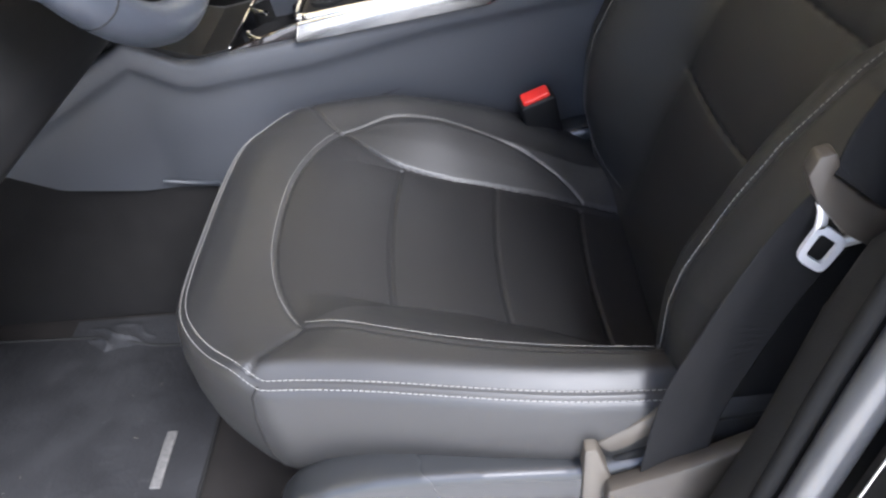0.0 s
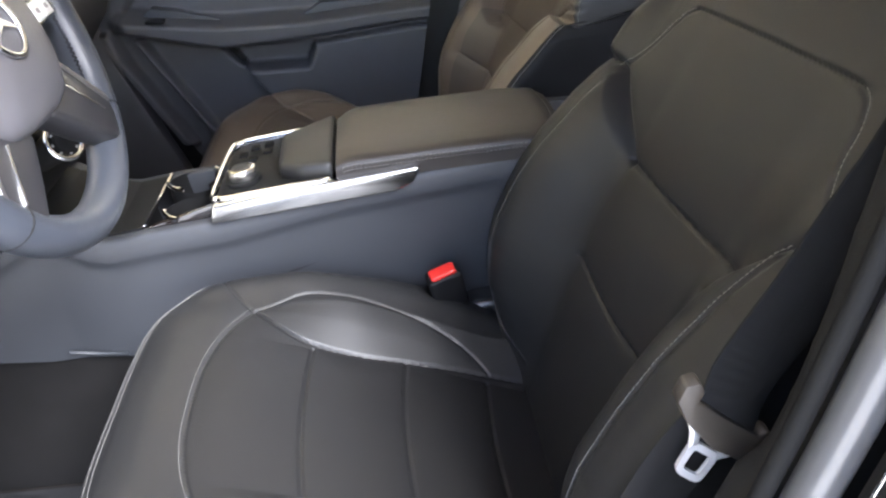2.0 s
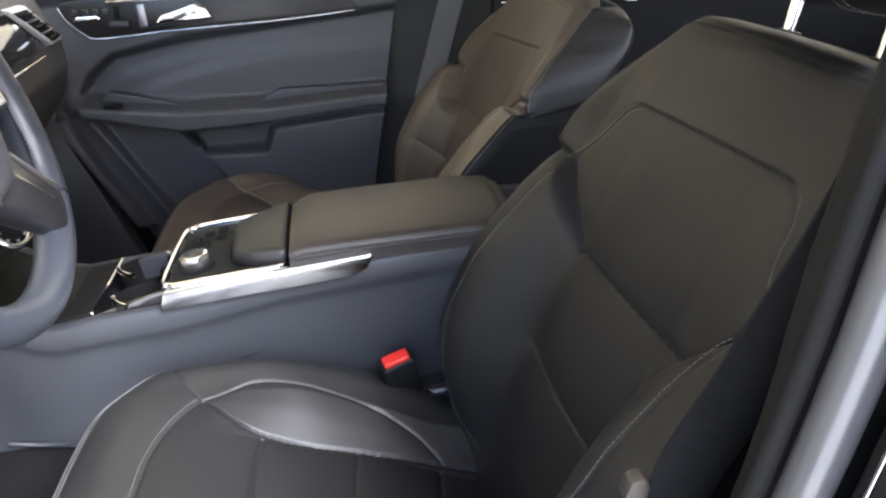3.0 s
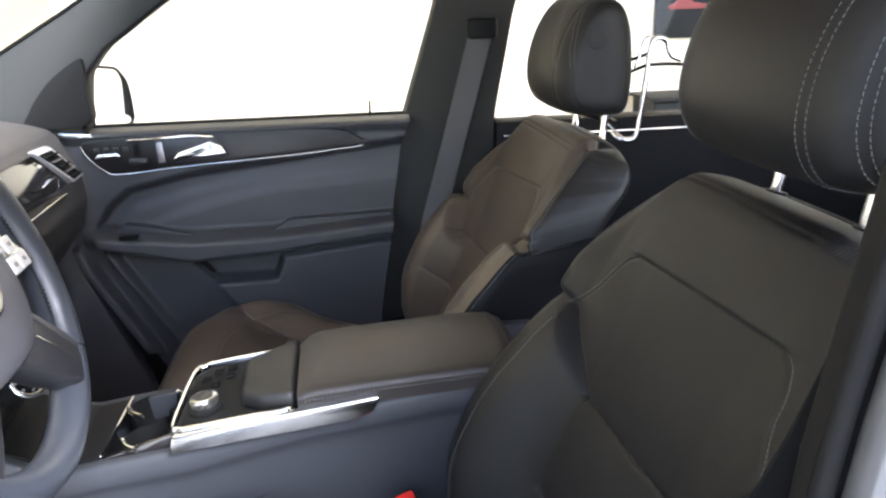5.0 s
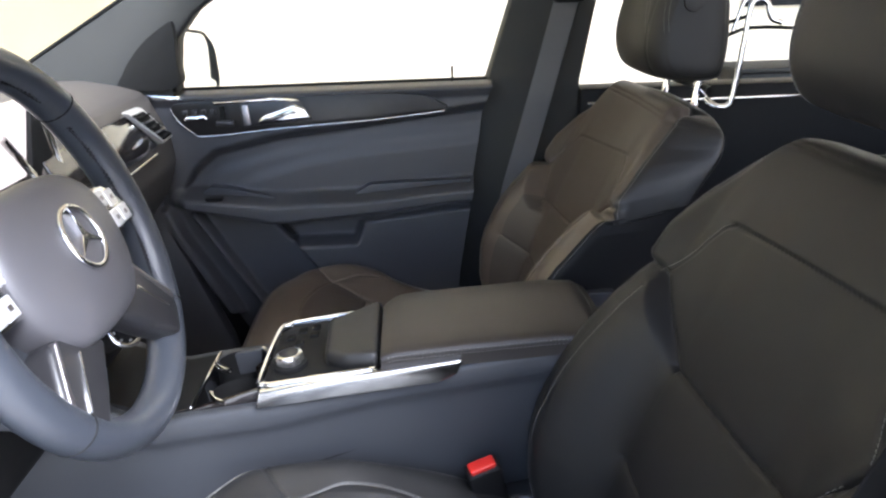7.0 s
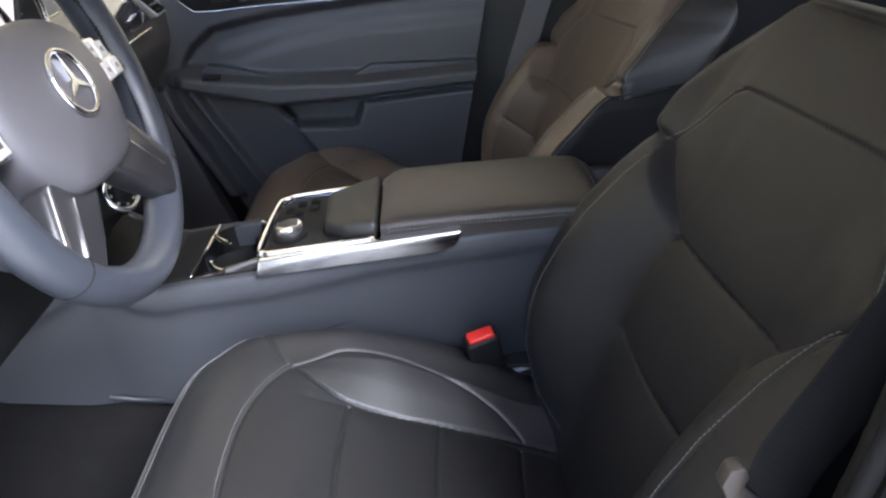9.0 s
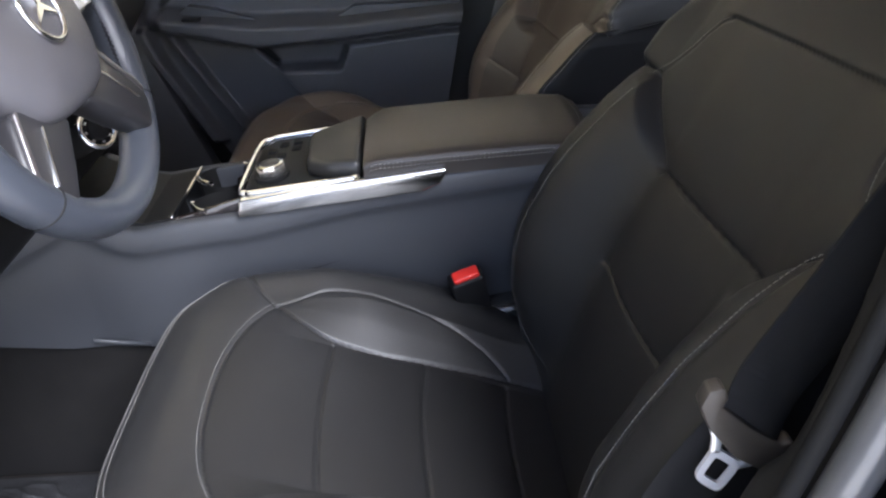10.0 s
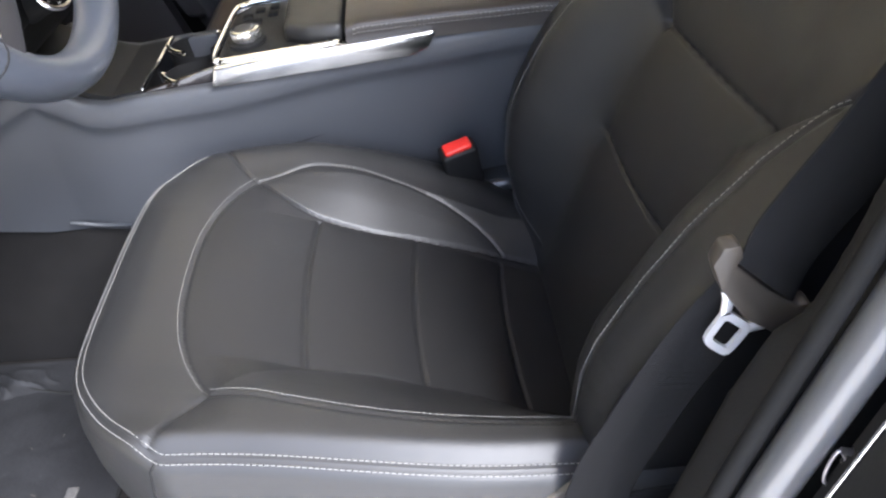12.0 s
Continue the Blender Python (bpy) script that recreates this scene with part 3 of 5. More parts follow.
    far = np.stack([np.maximum(np.interp(lz, [0.20, 0.45, 0.63, 0.72, 0.75, 0.775], [0.44, 0.50, 0.560, 0.608, 0.624, 0.636]) + set_x * step(0.35, 0.70, lz), loop[:, 0] + 0.006), loop[:, 1] * 0.97, loop[:, 2] - 0.004], 1)
    # above the notch the side panel flares out to the rear
    ay = np.abs(loop[:, 1])
    flare = step(NOTCH - 0.04, SHO, sl) * (ay / np.maximum(wid(sl), 1e-6)) ** 6
    far[:, 1] += np.sign(loop[:, 1]) * flare * np.maximum(0, lerp(sl, [0, SHO, TOPS, TOT - 0.02, TOT], [0.238, 0.238, 0.232, 0.205, 0.135]) - ay * 0.97)
    far[:, 2] -= flare * lerp(sl, [SHO, TOPS, TOT], [0.0, 0.012, 0.010])
    if lug:
        # the inner side panel keeps an even width up to a rounded rear corner
        side = (np.arange(len(sl)) < nu) * step(NOTCH - 0.06, NOTCH + 0.03, sl)
        keys = [NOTCH - 0.06, NOTCH, NOTCH + 0.06, SHO, SHO + 0.03, TOPS + 0.01, TOT - 0.025, TOT]
        want = np.stack([lerp(sl, keys, [0.545, 0.577, 0.605, 0.616, 0.620, 0.617, 0.611, 0.606]), lerp(sl, keys, [-0.245, -0.243, -0.240, -0.236, -0.233, -0.228, -0.215, -0.165]), lerp(sl, keys, [0.57, 0.628, 0.664, 0.690, 0.706, 0.718, 0.726, 0.734])], 1)
        far = far + (want - far) * (lug * side)[:, None]
    wide = 61 if lug else 23
    far = np.stack([np.convolve(np.pad(far[:, c], wide // 2, mode="edge"), np.ones(wide) / wide, "valid") for c in (0, 1, 2)], 1)
    for dd in np.concatenate([[0, 0.012, 0.04], np.linspace(0.08, 0.92, 14), [0.96, 0.99, 1.0]]):
        o = 0.009 * (1 - (1 - min(1, dd / 0.14)) ** 2.2) * (1 - 0.35 * dd) - 0.012 * max(0, (dd - 0.88) / 0.12) ** 2
        rows.append(loop + outw * o * (1 - 0.6 * topness)[:, None] + (far - loop) * dd)
    S = np.stack(rows, 0)
    split_sheet(S, np.tile(np.where(sl > NOTCH, 2, np.where(loop[:, 1] > 0, 0, 1)), (S.shape[0], 1)), [("lower_side_panel", HARD), ("lower_side_panel", HARD), ("side_panel", LEATHER)], backrest, (0.50, 0, 0.45))
    for a0 in (0, nu + nv - 2):
        ci = a0 + int(np.argmin(np.abs(sl[a0:a0 + nu] - NOTCH)))
        part("side_seam", rod("side_seam", S[1:-1, ci] + outw[ci] * 0.0002, 0.0013, RUBBER, 6, up=(0.2, 0.1, 1)), backrest)
    part("back_shell", mesh("back_shell", rows[-1], [tuple(range(len(loop)))], HARD), backrest)
    lines = []
    e = 0.002
    for c, o, signs in ((shl, 0.003, (1, -1)), (rdl, 0.003, (inside,)), (rdo, 0.003, (-inside,)), (topl, 0.003, (1, -1))):
        t = np.gradient(c, axis=0)
        nn = np.stack([-t[:, 1], t[:, 0]], 1)
        nn /= np.linalg.norm(nn, axis=1, keepdims=True)
        c2 = c + nn * o
        for s in signs:
            y = c2[:, 1] * s
            cs = c2[:, 0] - skew * y
            q = back_point(cs, y, 0.0041)
            a = back_point(cs + e, y) - back_point(cs - e, y)
            b = back_point(cs, y + e) - back_point(cs, y - e)
            n = np.cross(b, a)
            n /= np.linalg.norm(n, axis=1, keepdims=True)
            if n[len(n) // 2][0] > 0:
                n = -n
            lines.append((q, n))
    lines.append((rows[2] + outw * 0.0004 - rear * 0.0004, -rear * 0.5 + outw))
    v, f = stitches(lines, 0.0047, 0.0033, 0.00040)
    tagged(part("stitching", mesh("stitching", v, f, THREAD), backrest, "pale grey contrast stitching"), kind="stuff")
    # head restraint
    hr = part("head_restraint", head_mesh(head, INSERT), seat, "black leather head restraint")
    hr.location.z -= drop
    sx, sy = 0.018 * lug, 0.068 + 0.008 * lug
    for s in (1, -1):
        part("stem", rod("stem", [(sx + 0.599, s * sy, 0.70), (sx + 0.606, s * sy, 0.745), (sx + 0.616, s * sy, 0.80), (sx + 0.622, s * sy, 0.85)], 0.0062, CHROME, 14, up=(0, 1, 0)), hr, "chrome head restraint stem")
        part("stem_collar", disc(0.0105, 0.006, pose(sx + 0.610, s * sy, 0.763 + set_z + drop + 0.024 * lug, 0, 12, 0)), hr, "", HARD)
    for s in (1, -1):
        part("tilt_button", disc(0.0145, 0.006, pose(0.590, s * 0.1425 * head[1], 0.905 - 0.5 * drop, 90, 0, 0), 0.0015, 24), hr, "round black tilt button", INSERT)
    v, f = stitches(head_seam(head), r=0.00038)
    tagged(part("stitching", mesh("stitching", v, f, THREAD), hr), kind="stuff")
    return seat


HC = np.array([0.603, 0.0, 0.895])


HEAD_SIDE = spline([(0.060, 0.0), (0.052, 0.045), (0.036, 0.080), (0.008, 0.094), (-0.022, 0.086), (-0.048, 0.052), (-0.064, 0.004), (-0.066, -0.045), (-0.048, -0.082), (-0.012, -0.094), (0.030, -0.096), (0.056, -0.088), (0.063, -0.050)], 24, True)
HEAD_SEAMS = (0.70, 0.94)


def head_point(th, ph, head=(1.0, 1.0, 1.0)):
    """A soft block: th across (-1..1 of the half width), ph round the side outline."""
    y = 0.142 * head[1] * th
    taper = (1 - np.abs(th) ** 7.0) ** 0.30
    n = len(HEAD_SIDE)
    q = np.mod(ph / (2 * math.pi), 1.0) * n
    x, z = (np.interp(q, np.arange(n + 1), np.append(HEAD_SIDE[:, c], HEAD_SIDE[0, c])) for c in (0, 1))
    x = x * head[0] * taper - 0.012 * (1 - (y / 0.14) ** 2) * (x < 0)
    z = z * head[2] * (0.55 + 0.45 * taper)
    return np.stack([HC[0] + x + 0.06 * z, HC[1] + y, HC[2] + z], -1)


def head_mesh(head, skin):
    nt, nph = 110, 96
    th = np.sin(np.linspace(-math.pi / 2, math.pi / 2, nt)) * 0.9995
    ph = np.linspace(0, 2 * math.pi, nph, endpoint=False)
    T, F = np.meshgrid(th, ph, indexing="ij")
    P = head_point(T, F, head)
    C = HC[None, None, :] * np.array([1, 0, 1]) + P * np.array([0, 1, 0])
    rad = P - C
    groove = sum(np.exp(-((np.abs(T) - q) / w) ** 2) for q, w in zip(HEAD_SEAMS, (0.014, 0.008)))
    P = C + rad * (1 - 0.028 * groove)[..., None]
    faces = [(i * nph + j, i * nph + (j + 1) % nph, (i + 1) * nph + (j + 1) % nph, (i + 1) * nph + j) for i in range(nt - 1) for j in range(nph)]
    faces += [tuple(range(nph))[::-1], tuple((nt - 1) * nph + j for j in range(nph))]
    return mesh("head_restraint", P.reshape(-1, 3), [f[::-1] for f in faces], skin)


def head_seam(head):
    """Double rows of stitches beside each seam of the cover."""
    ph = np.linspace(0, 2 * math.pi, 260)
    rows = []
    for q, w in zip(HEAD_SEAMS, (0.030, 0.014)):
        for t in (q - w, q + w, -q - w, -q + w):
            p = head_point(np.full(260, t), ph, head)
            c = HC * np.array([1, 0, 1]) + p * np.array([0, 1, 0])
            r = p - c
            r /= np.linalg.norm(r, axis=1, keepdims=True)
            rows.append((p + r * 0.0003, r))
    return rows


build_seat("driver_seat", "black leather driver seat with pale contrast stitching", head=(1.14, 1.05, 0.96), skew=0.055)
PASS_Y = 0.70
FAR_EDGE = eased([-0.13, -0.08, -0.04, 0.02, 0.07, 0.105, 0.16, 0.25, 0.40], [0.335, 0.355, 0.366, 0.376, 0.366, 0.350, 0.317, 0.290, 0.26])
passenger_seat = build_seat("passenger_seat", "black leather passenger seat beside the centre console, browned by painted warm light", 0.037, FAR_EDGE, -1, -0.010, -0.040, WARMHIDE, WARMINLAY, head=(0.93, 0.93, 0.97), lug=1.0, skew=0.09)
passenger_seat.location.y = PASS_Y

# ---- the car's shell ----


def structure(name, bm, mat, label, category):
    return tagged(part(name, bm, None, label, mat), label, category, kind="structure")


structure("ground", rbox((-400, -400, -0.58), (400, 400, -0.5), 0), CONCRETE, "pale concrete ground round the car", "ground")
structure("floor", rbox((-0.95, -0.36, -0.05), (2.1, 1.06, 0.0), 0.004), CARPET, "black carpet on the cabin floor", "floor")
structure("underbody", rbox((-0.95, -0.40, -0.25), (2.1, 1.10, -0.055), 0.01), HARD, "dark steel underbody of the car", "underbody")
structure("headliner", plate([(-0.12, 1.10), (0.2, 1.14), (1.2, 1.14), (2.0, 1.05), (2.0, 1.09), (1.2, 1.18), (0.2, 1.18), (-0.12, 1.14)], "y", -0.30, 1.00, 0.004), HEADLINER, "pale beige fabric headliner, unseen, tinted for warm bounce", "ceiling")
structure("firewall", rbox((-0.98, -0.34, 0.0), (-0.90, 1.04, 0.80), 0.01), PILLAR, "black firewall behind the dashboard", "wall")
structure("tailgate", rbox((2.02, -0.34, -0.05), (2.08, 1.04, 0.75), 0.01), HARD, "black inner tailgate trim", "wall")

A_OUT = [(-0.95, 0.60), (-0.66, 0.74), (-0.30, 0.945), (-0.06, 1.09), (0.0, 1.14), (0.14, 1.14), (-0.138, 0.949), (-0.235, 0.882), (-0.275, 0.835), (-0.292, 0.722), (-0.36, 0.70), (-0.40, 0.60)]
structure("a_pillar_1", plate(A_OUT, "y", 0.955, 1.03, 0.008), FABRIC, "grey cloth covered windscreen pillar trim", "pillar")
structure("a_pillar_2", plate(A_OUT, "y", -0.36, -0.30, 0.008), FABRIC, "grey cloth covered windscreen pillar trim", "pillar")
for k, edge in enumerate(([(-0.66, 0.742), (-0.48, 0.844), (-0.30, 0.947), (-0.06, 1.092)], [(0.13, 1.135), (-0.138, 0.947), (-0.235, 0.880), (-0.272, 0.835), (-0.290, 0.735)])):
    structure("pillar_seal_%d" % (k + 1), sweep("pillar_seal", [(x, 0.957, z) for x, z in edge], ring(0.0035, 8), RUBBER, up=(0, 1, 0)), None, "thin black seal along the windscreen pillar", "trim")
B_OUT = [(0.22, 0.05), (0.24, 0.35), (0.29, 0.66), (0.325, 0.725), (0.392, 0.93), (0.45, 1.14), (0.63, 1.14), (0.557, 0.93), (0.516, 0.722), (0.50, 0.05)]
structure("b_pillar_1", plate(B_OUT, "y", 0.998, 1.06, 0.008), FABRIC, "dark grey trim on the centre pillar", "pillar")

# Never in view; this slab is added to keep low light off the footwell.
structure("door_2", plate([(-0.44, -0.36), (-0.40, -0.40), (-0.62, -1.30), (-0.70, -1.32), (-0.74, -1.26)], "z", -0.12, 0.78, 0.02, 3), SOFT, "open driver door beside the doorway, out of view, shading the footwell", "car door")

# passenger side body and rear side
structure("rear_side", plate([(0.50, 0.0), (0.515, 0.706), (2.0, 0.70), (2.0, 0.0)], "y", 0.99, 1.06, 0.01), HARD, "black rear door trim below the window", "wall")
structure("rear_side_2", plate([(0.64, 0.0), (0.68, 0.706), (2.0, 0.70), (2.0, 0.0)], "y", -0.37, -0.32, 0.01), HARD, "black rear door trim below the window", "wall")
structure("side_sill", rbox((-0.9, 1.0, -0.2), (2.0, 1.1, 0.12), 0.01), PAINT, "painted body sill below the door", "sill")
structure("d_pillar_1", plate([(1.45, 0.70), (1.62, 1.14), (2.0, 1.09), (2.0, 0.70)], "y", 0.98, 1.05, 0.008), FABRIC, "grey rear pillar trim", "pillar")
structure("d_pillar_2", plate([(1.45, 0.70), (1.62, 1.14), (2.0, 1.09), (2.0, 0.70)], "y", -0.37, -0.31, 0.008), FABRIC, "grey rear pillar trim", "pillar")
structure("rear_door_strip", rbox((0.53, 0.982, 0.672), (1.5, 0.99, 0.678), 0.002), CHROME, "thin chrome strip on the rear door trim", "trim")
structure("kick_panel", plate([(-0.92, 0.0), (-0.20, 0.0), (-0.24, 0.20), (-0.335, 0.44), (-0.36, 0.60), (-0.92, 0.62)], "y", 0.955, 1.0, 0.01), DOOR, "black kick panel in the passenger footwell", "panel")
bench = thing("rear_bench", "black leather rear bench behind the front seats", "rear seat", (1.4, 0.35, 0))
part("bench_cushion", rbox((1.10, -0.28, 0.12), (1.62, 0.98, 0.34), 0.05, 4), bench, "", LEATHER)
bk = rbox((-0.07, -0.28, 0.0), (0.07, 0.98, 0.50), 0.05, 4)
bmesh.ops.transform(bk, matrix=pose(1.62, 0, 0.28, 0, 18, 0), verts=bk.verts)
part("bench_backrest", bk, bench, "", LEATHER)
part("bench_base", rbox((1.12, -0.26, 0.0), (1.6, 0.96, 0.13), 0.01), bench, "", HARD)

# driver door opening
structure("door_sill", plate([(-0.40, -0.12), (-0.40, 0.05), (-0.33, 0.075), (-0.315, 0.0), (-0.30, -0.12)], "x", -0.9, 2.0, 0.006), HARD, "black door sill trim", "sill")
structure("b_pillar_2", plate([(0.30, 0.0), (0.307, 0.28), (0.333, 0.373), (0.356, 0.481), (0.372, 0.530), (0.388, 0.545), (0.397, 0.580), (0.403, 0.615), (0.408, 0.651), (0.411, 0.683), (0.416, 0.727), (0.45, 0.93), (0.50, 1.14), (0.66, 1.14), (0.62, 0.8), (0.60, 0.4), (0.58, 0.0)], "y", -0.335, -0.298, 0.010, 3), PILLAR, "dark grey trim on the centre pillar", "pillar")
TUBE = [(0.329, -0.352, 0.26), (0.351, -0.351, 0.36), (0.369, -0.350, 0.45), (0.387, -0.350, 0.53), (0.403, -0.350, 0.60), (0.421, -0.349, 0.69), (0.435, -0.348, 0.78), (0.471, -0.345, 0.95), (0.522, -0.340, 1.14)]
structure("pillar_flange", sweep("pillar_flange", spline(TUBE, 8), ring(0.0128, 14), PAINT, up=(0, 1, 0)), None, "silver grey painted edge of the door opening", "trim")
structure("door_seal", sweep("door_seal", spline([(x - 0.017, y + 0.012, z + 0.004) for x, y, z in TUBE], 8), ring(0.006, 10), RUBBER, up=(0, 1, 0)), None, "black rubber door seal", "trim")
# Carried out to y -0.50 so that it shades the belt and pillar.
structure("rear_door_edge", plate([(x + 0.014, z) for x, y, z in TUBE] + [(0.75, 1.14), (0.70, 0.8), (0.66, 0.26)], "y", -0.50, -0.36, 0.006), PILLAR, "black painted edge of the closed rear door", "door")
structure("rear_door_line", sweep("rear_door_line", spline([(x + 0.0125, -0.372, z) for x, y, z in TUBE], 8), ring(0.0014, 8), ALU, up=(0, 1, 0)), None, "thin bright line on the rear door edge", "trim")

catch = thing("door_catch", "small metal catch on the rear door edge", "door catch", (0.389, -0.364, 0.481))
part("wire", rod("wire", spline([(0.387, -0.364, 0.481), (0.387, -0.364, 0.496), (0.390, -0.364, 0.503), (0.396, -0.364, 0.491), (0.396, -0.364, 0.476), (0.392, -0.364, 0.474)], 5, True), 0.0011, SPOKE, 8, True, up=(0, 1, 0)), catch, "bright bent wire")
part("tab", plate([(0.393, 0.493), (0.399, 0.496), (0.404, 0.483), (0.399, 0.479)], "y", -0.368, -0.361, 0.001), catch, "", TAUPE)
part("stem", rod("stem", [(0.390, -0.364, 0.503), (0.416, -0.370, 0.503)], 0.002, SPOKE, 8, up=(0, 1, 0)), catch)


def pane(name, corners, label):
    me = mesh(name, corners, [tuple(range(len(corners)))], GLASS, False)
    ob = part(name, me)
    ob.visible_shadow = False
    md = ob.modifiers.new("thickness", "SOLIDIFY")
    md.thickness = 0.004
    return tagged(ob, label, "window", kind="structure")


pane("window_1", [(-0.292, 1.035, 0.70), (0.335, 1.035, 0.70), (0.45, 1.03, 1.14), (0.14, 1.03, 1.14), (-0.275, 1.03, 0.835)], "clear passenger door window, closed")
pane("window_2", [(0.516, 1.035, 0.70), (1.45, 1.035, 0.70), (1.62, 1.03, 1.14), (0.63, 1.03, 1.14)], "clear rear door window, closed")
pane("window_3", [(-0.70, -0.33, 0.72), (-0.70, 1.0, 0.72), (-0.04, 0.97, 1.12), (-0.04, -0.30, 1.12)], "clear windscreen")

# ---- floor mat ----
mat_ = thing("floor_mat", "black ribbed floor mat in the driver footwell", "floor mat", (-0.42, 0, 0))
# Rear edge drawn in, so the dark carpet stands for the seat's shade.
part("mat_body", plate([(-0.80, -0.22), (-0.225, -0.24), (-0.205, -0.20), (-0.205, 0.15), (-0.24, 0.19), (-0.33, 0.195), (-0.43, 0.222), (-0.80, 0.235)], "z", 0.0, 0.010, 0.004), mat_, "", MAT)
part("mat_edge", sweep("mat_edge", [(-0.80, -0.22, 0.009), (-0.225, -0.24, 0.009), (-0.205, -0.20, 0.009), (-0.205, 0.15, 0.009), (-0.24, 0.19, 0.009), (-0.33, 0.195, 0.009), (-0.43, 0.222, 0.009), (-0.80, 0.235, 0.009)], ring(0.0028, 8), RUBBER), mat_, "black bound edge")
part("mat_badge", rbox((-0.270, -0.058, 0.009), (-0.256, 0.030, 0.0125), 0.0015), mat_, "worn grey badge strip", MATBADGE)
# a crumpled fold over the mat's fixing
FX, FY = np.meshgrid(np.linspace(-0.475, -0.29, 70), np.linspace(0.150, 0.262, 50), indexing="ij")
FU, FV = (FX + 0.395) / 0.060, (FY - 0.220) / 0.036
hump = np.clip(1 - FU ** 2, 0, 1) ** 1.5 * np.clip(1 - FV ** 2, 0, 1) ** 1.5
fold = np.clip(0.8 * np.sin(2.4 * FU + 1.9 * FV + 1.5 * np.sin(2.3 * FV + FU)) + 0.35 * np.sin(3.6 * FV - 4.1 * FU + 1.3), -1, 1)
FZ = 0.0085 + hump * (0.004 + 0.0085 * (1 - np.abs(fold)) ** 3)
part("mat_fold", mesh("mat_fold", np.stack([FX, FY, FZ], -1).reshape(-1, 3), [f[::-1] for f in grid_faces(70, 50)], MAT), mat_, "crumpled fold of the mat")
rng = random.Random(4)
for k in range(14):
    cx, cy, a, ln = rng.uniform(-0.62, -0.28), rng.uniform(-0.16, 0.16), rng.uniform(0, 3.1), rng.uniform(0.001, 0.004)
    p = rbox((-ln, -0.0005, 0.0098), (ln, 0.0005, 0.0106), 0)
    bmesh.ops.transform(p, matrix=pose(cx, cy, 0, 0, 0, math.degrees(a)), verts=p.verts)
    part("scuff", p, mat_, "pale dusty scuff", TAUPE)

# ---- centre console ----
CY0, CY1 = 0.240, 0.425
console = thing("center_console", "dark grey centre console with silver trim and padded armrest", "console", (0, 0.33, 0))
low = [(-0.53, 0.30), (-0.458, 0.288), (-0.397, 0.256), (-0.288, 0.237), (-0.19, 0.236), (0.45, 0.236)]
side = low + [(0.45, 0.50), (0.34, 0.500), (0.12, 0.472), (-0.026, 0.441), (-0.119, 0.431), (-0.165, 0.424), (-0.19, 0.428), (-0.245, 0.458), (-0.431, 0.361), (-0.53, 0.305)]
# the driver's side: a rounded top band over a wall that draws in towards the floor
WX = np.linspace(-0.53, 0.45, 150)
top_x, top_z = [q[0] for q in side[6:]][::-1], [q[1] for q in side[6:]][::-1]
zt, zl = lerp(WX, top_x, top_z), lerp(WX, [q[0] for q in low], [q[1] for q in low])
wall_rows = [np.stack([WX, np.full(150, CY0 + 0.018), zt - 0.001], -1)]
for dz in [0.0, 0.002, 0.005, 0.010, 0.018, 0.028, 0.032, 0.037, 0.045]:
    wy = CY0 + lerp(dz, [0, 0.002, 0.005, 0.010, 0.018, 0.028, 0.032, 0.037, 0.045], [0.006, 0.003, 0.0015, 0.0006, 0.0, 0.0, 0.0012, 0.0040, 0.0056])
    wall_rows.append(np.stack([WX, np.full(150, wy), np.maximum(zt - dz, zl + 0.001 * (0.045 - dz))], -1))
for u in np.linspace(0.06, 1, 14):
    wz = np.maximum(zt - 0.045, zl) * (1 - u) + zl * u
    wall_rows.append(np.stack([WX, CY0 + 0.0056 + 0.05 * np.maximum(zt - 0.045 - wz, 0) + 0.50 * np.maximum(zt - 0.045 - wz, 0) ** 2, wz], -1))
WALL = np.stack(wall_rows, 0)
part("side_wall", mesh("side_wall", WALL.reshape(-1, 3), grid_faces(*WALL.shape[:2]), SOFT), console)
part("side_wall", plate(side, "y", CY1 - 0.018, CY1, 0.006, 3), console, "", SOFT)
part("carpet_side", plate([(-0.85, 0.0), (0.45, 0.0), (0.45, 0.26), (-0.30, 0.26), (-0.46, 0.30), (-0.85, 0.30)], "y", CY0 + 0.034, CY1 - 0.012, 0.004), console, "black carpet below the console", CARPETSHADE)
part("front_panel", plate([(-0.80, 0.292), (-0.52, 0.292), (-0.42, 0.35), (-0.25, 0.44), (-0.27, 0.47), (-0.40, 0.56), (-0.80, 0.60)], "y", CY0 + 0.031, CY0 + 0.040, 0.003), console, "soft plastic panel beside the footwell, darkened for shade", SOFTSHADE)
part("side_groove", sweep("side_groove", spline([(0.03, CY0 + 0.0105, 0.350), (0.10, CY0 + 0.0110, 0.371), (0.18, CY0 + 0.0115, 0.384), (0.28, CY0 + 0.0120, 0.394), (0.36, CY0 + 0.0120, 0.400)], 8), ring(0.0013, 6), HARD), console, "thin joint line")
part("clip_strip", sweep("clip_strip", [(-0.262, CY0 + 0.022, 0.252), (-0.22, CY0 + 0.020, 0.247), (-0.186, CY0 + 0.022, 0.243)], ring(0.0030, 8), SOFT), console, "small grey trim clip")
part("core", plate([(-0.80, 0.24), (0.44, 0.24), (0.44, 0.48), (0.12, 0.462), (-0.02, 0.435), (-0.022, 0.36), (-0.14, 0.35), (-0.15, 0.410), (-0.24, 0.445), (-0.40, 0.55), (-0.80, 0.59)], "y", CY0 + 0.036, CY1 - 0.019, 0.003), console, "", HARD)


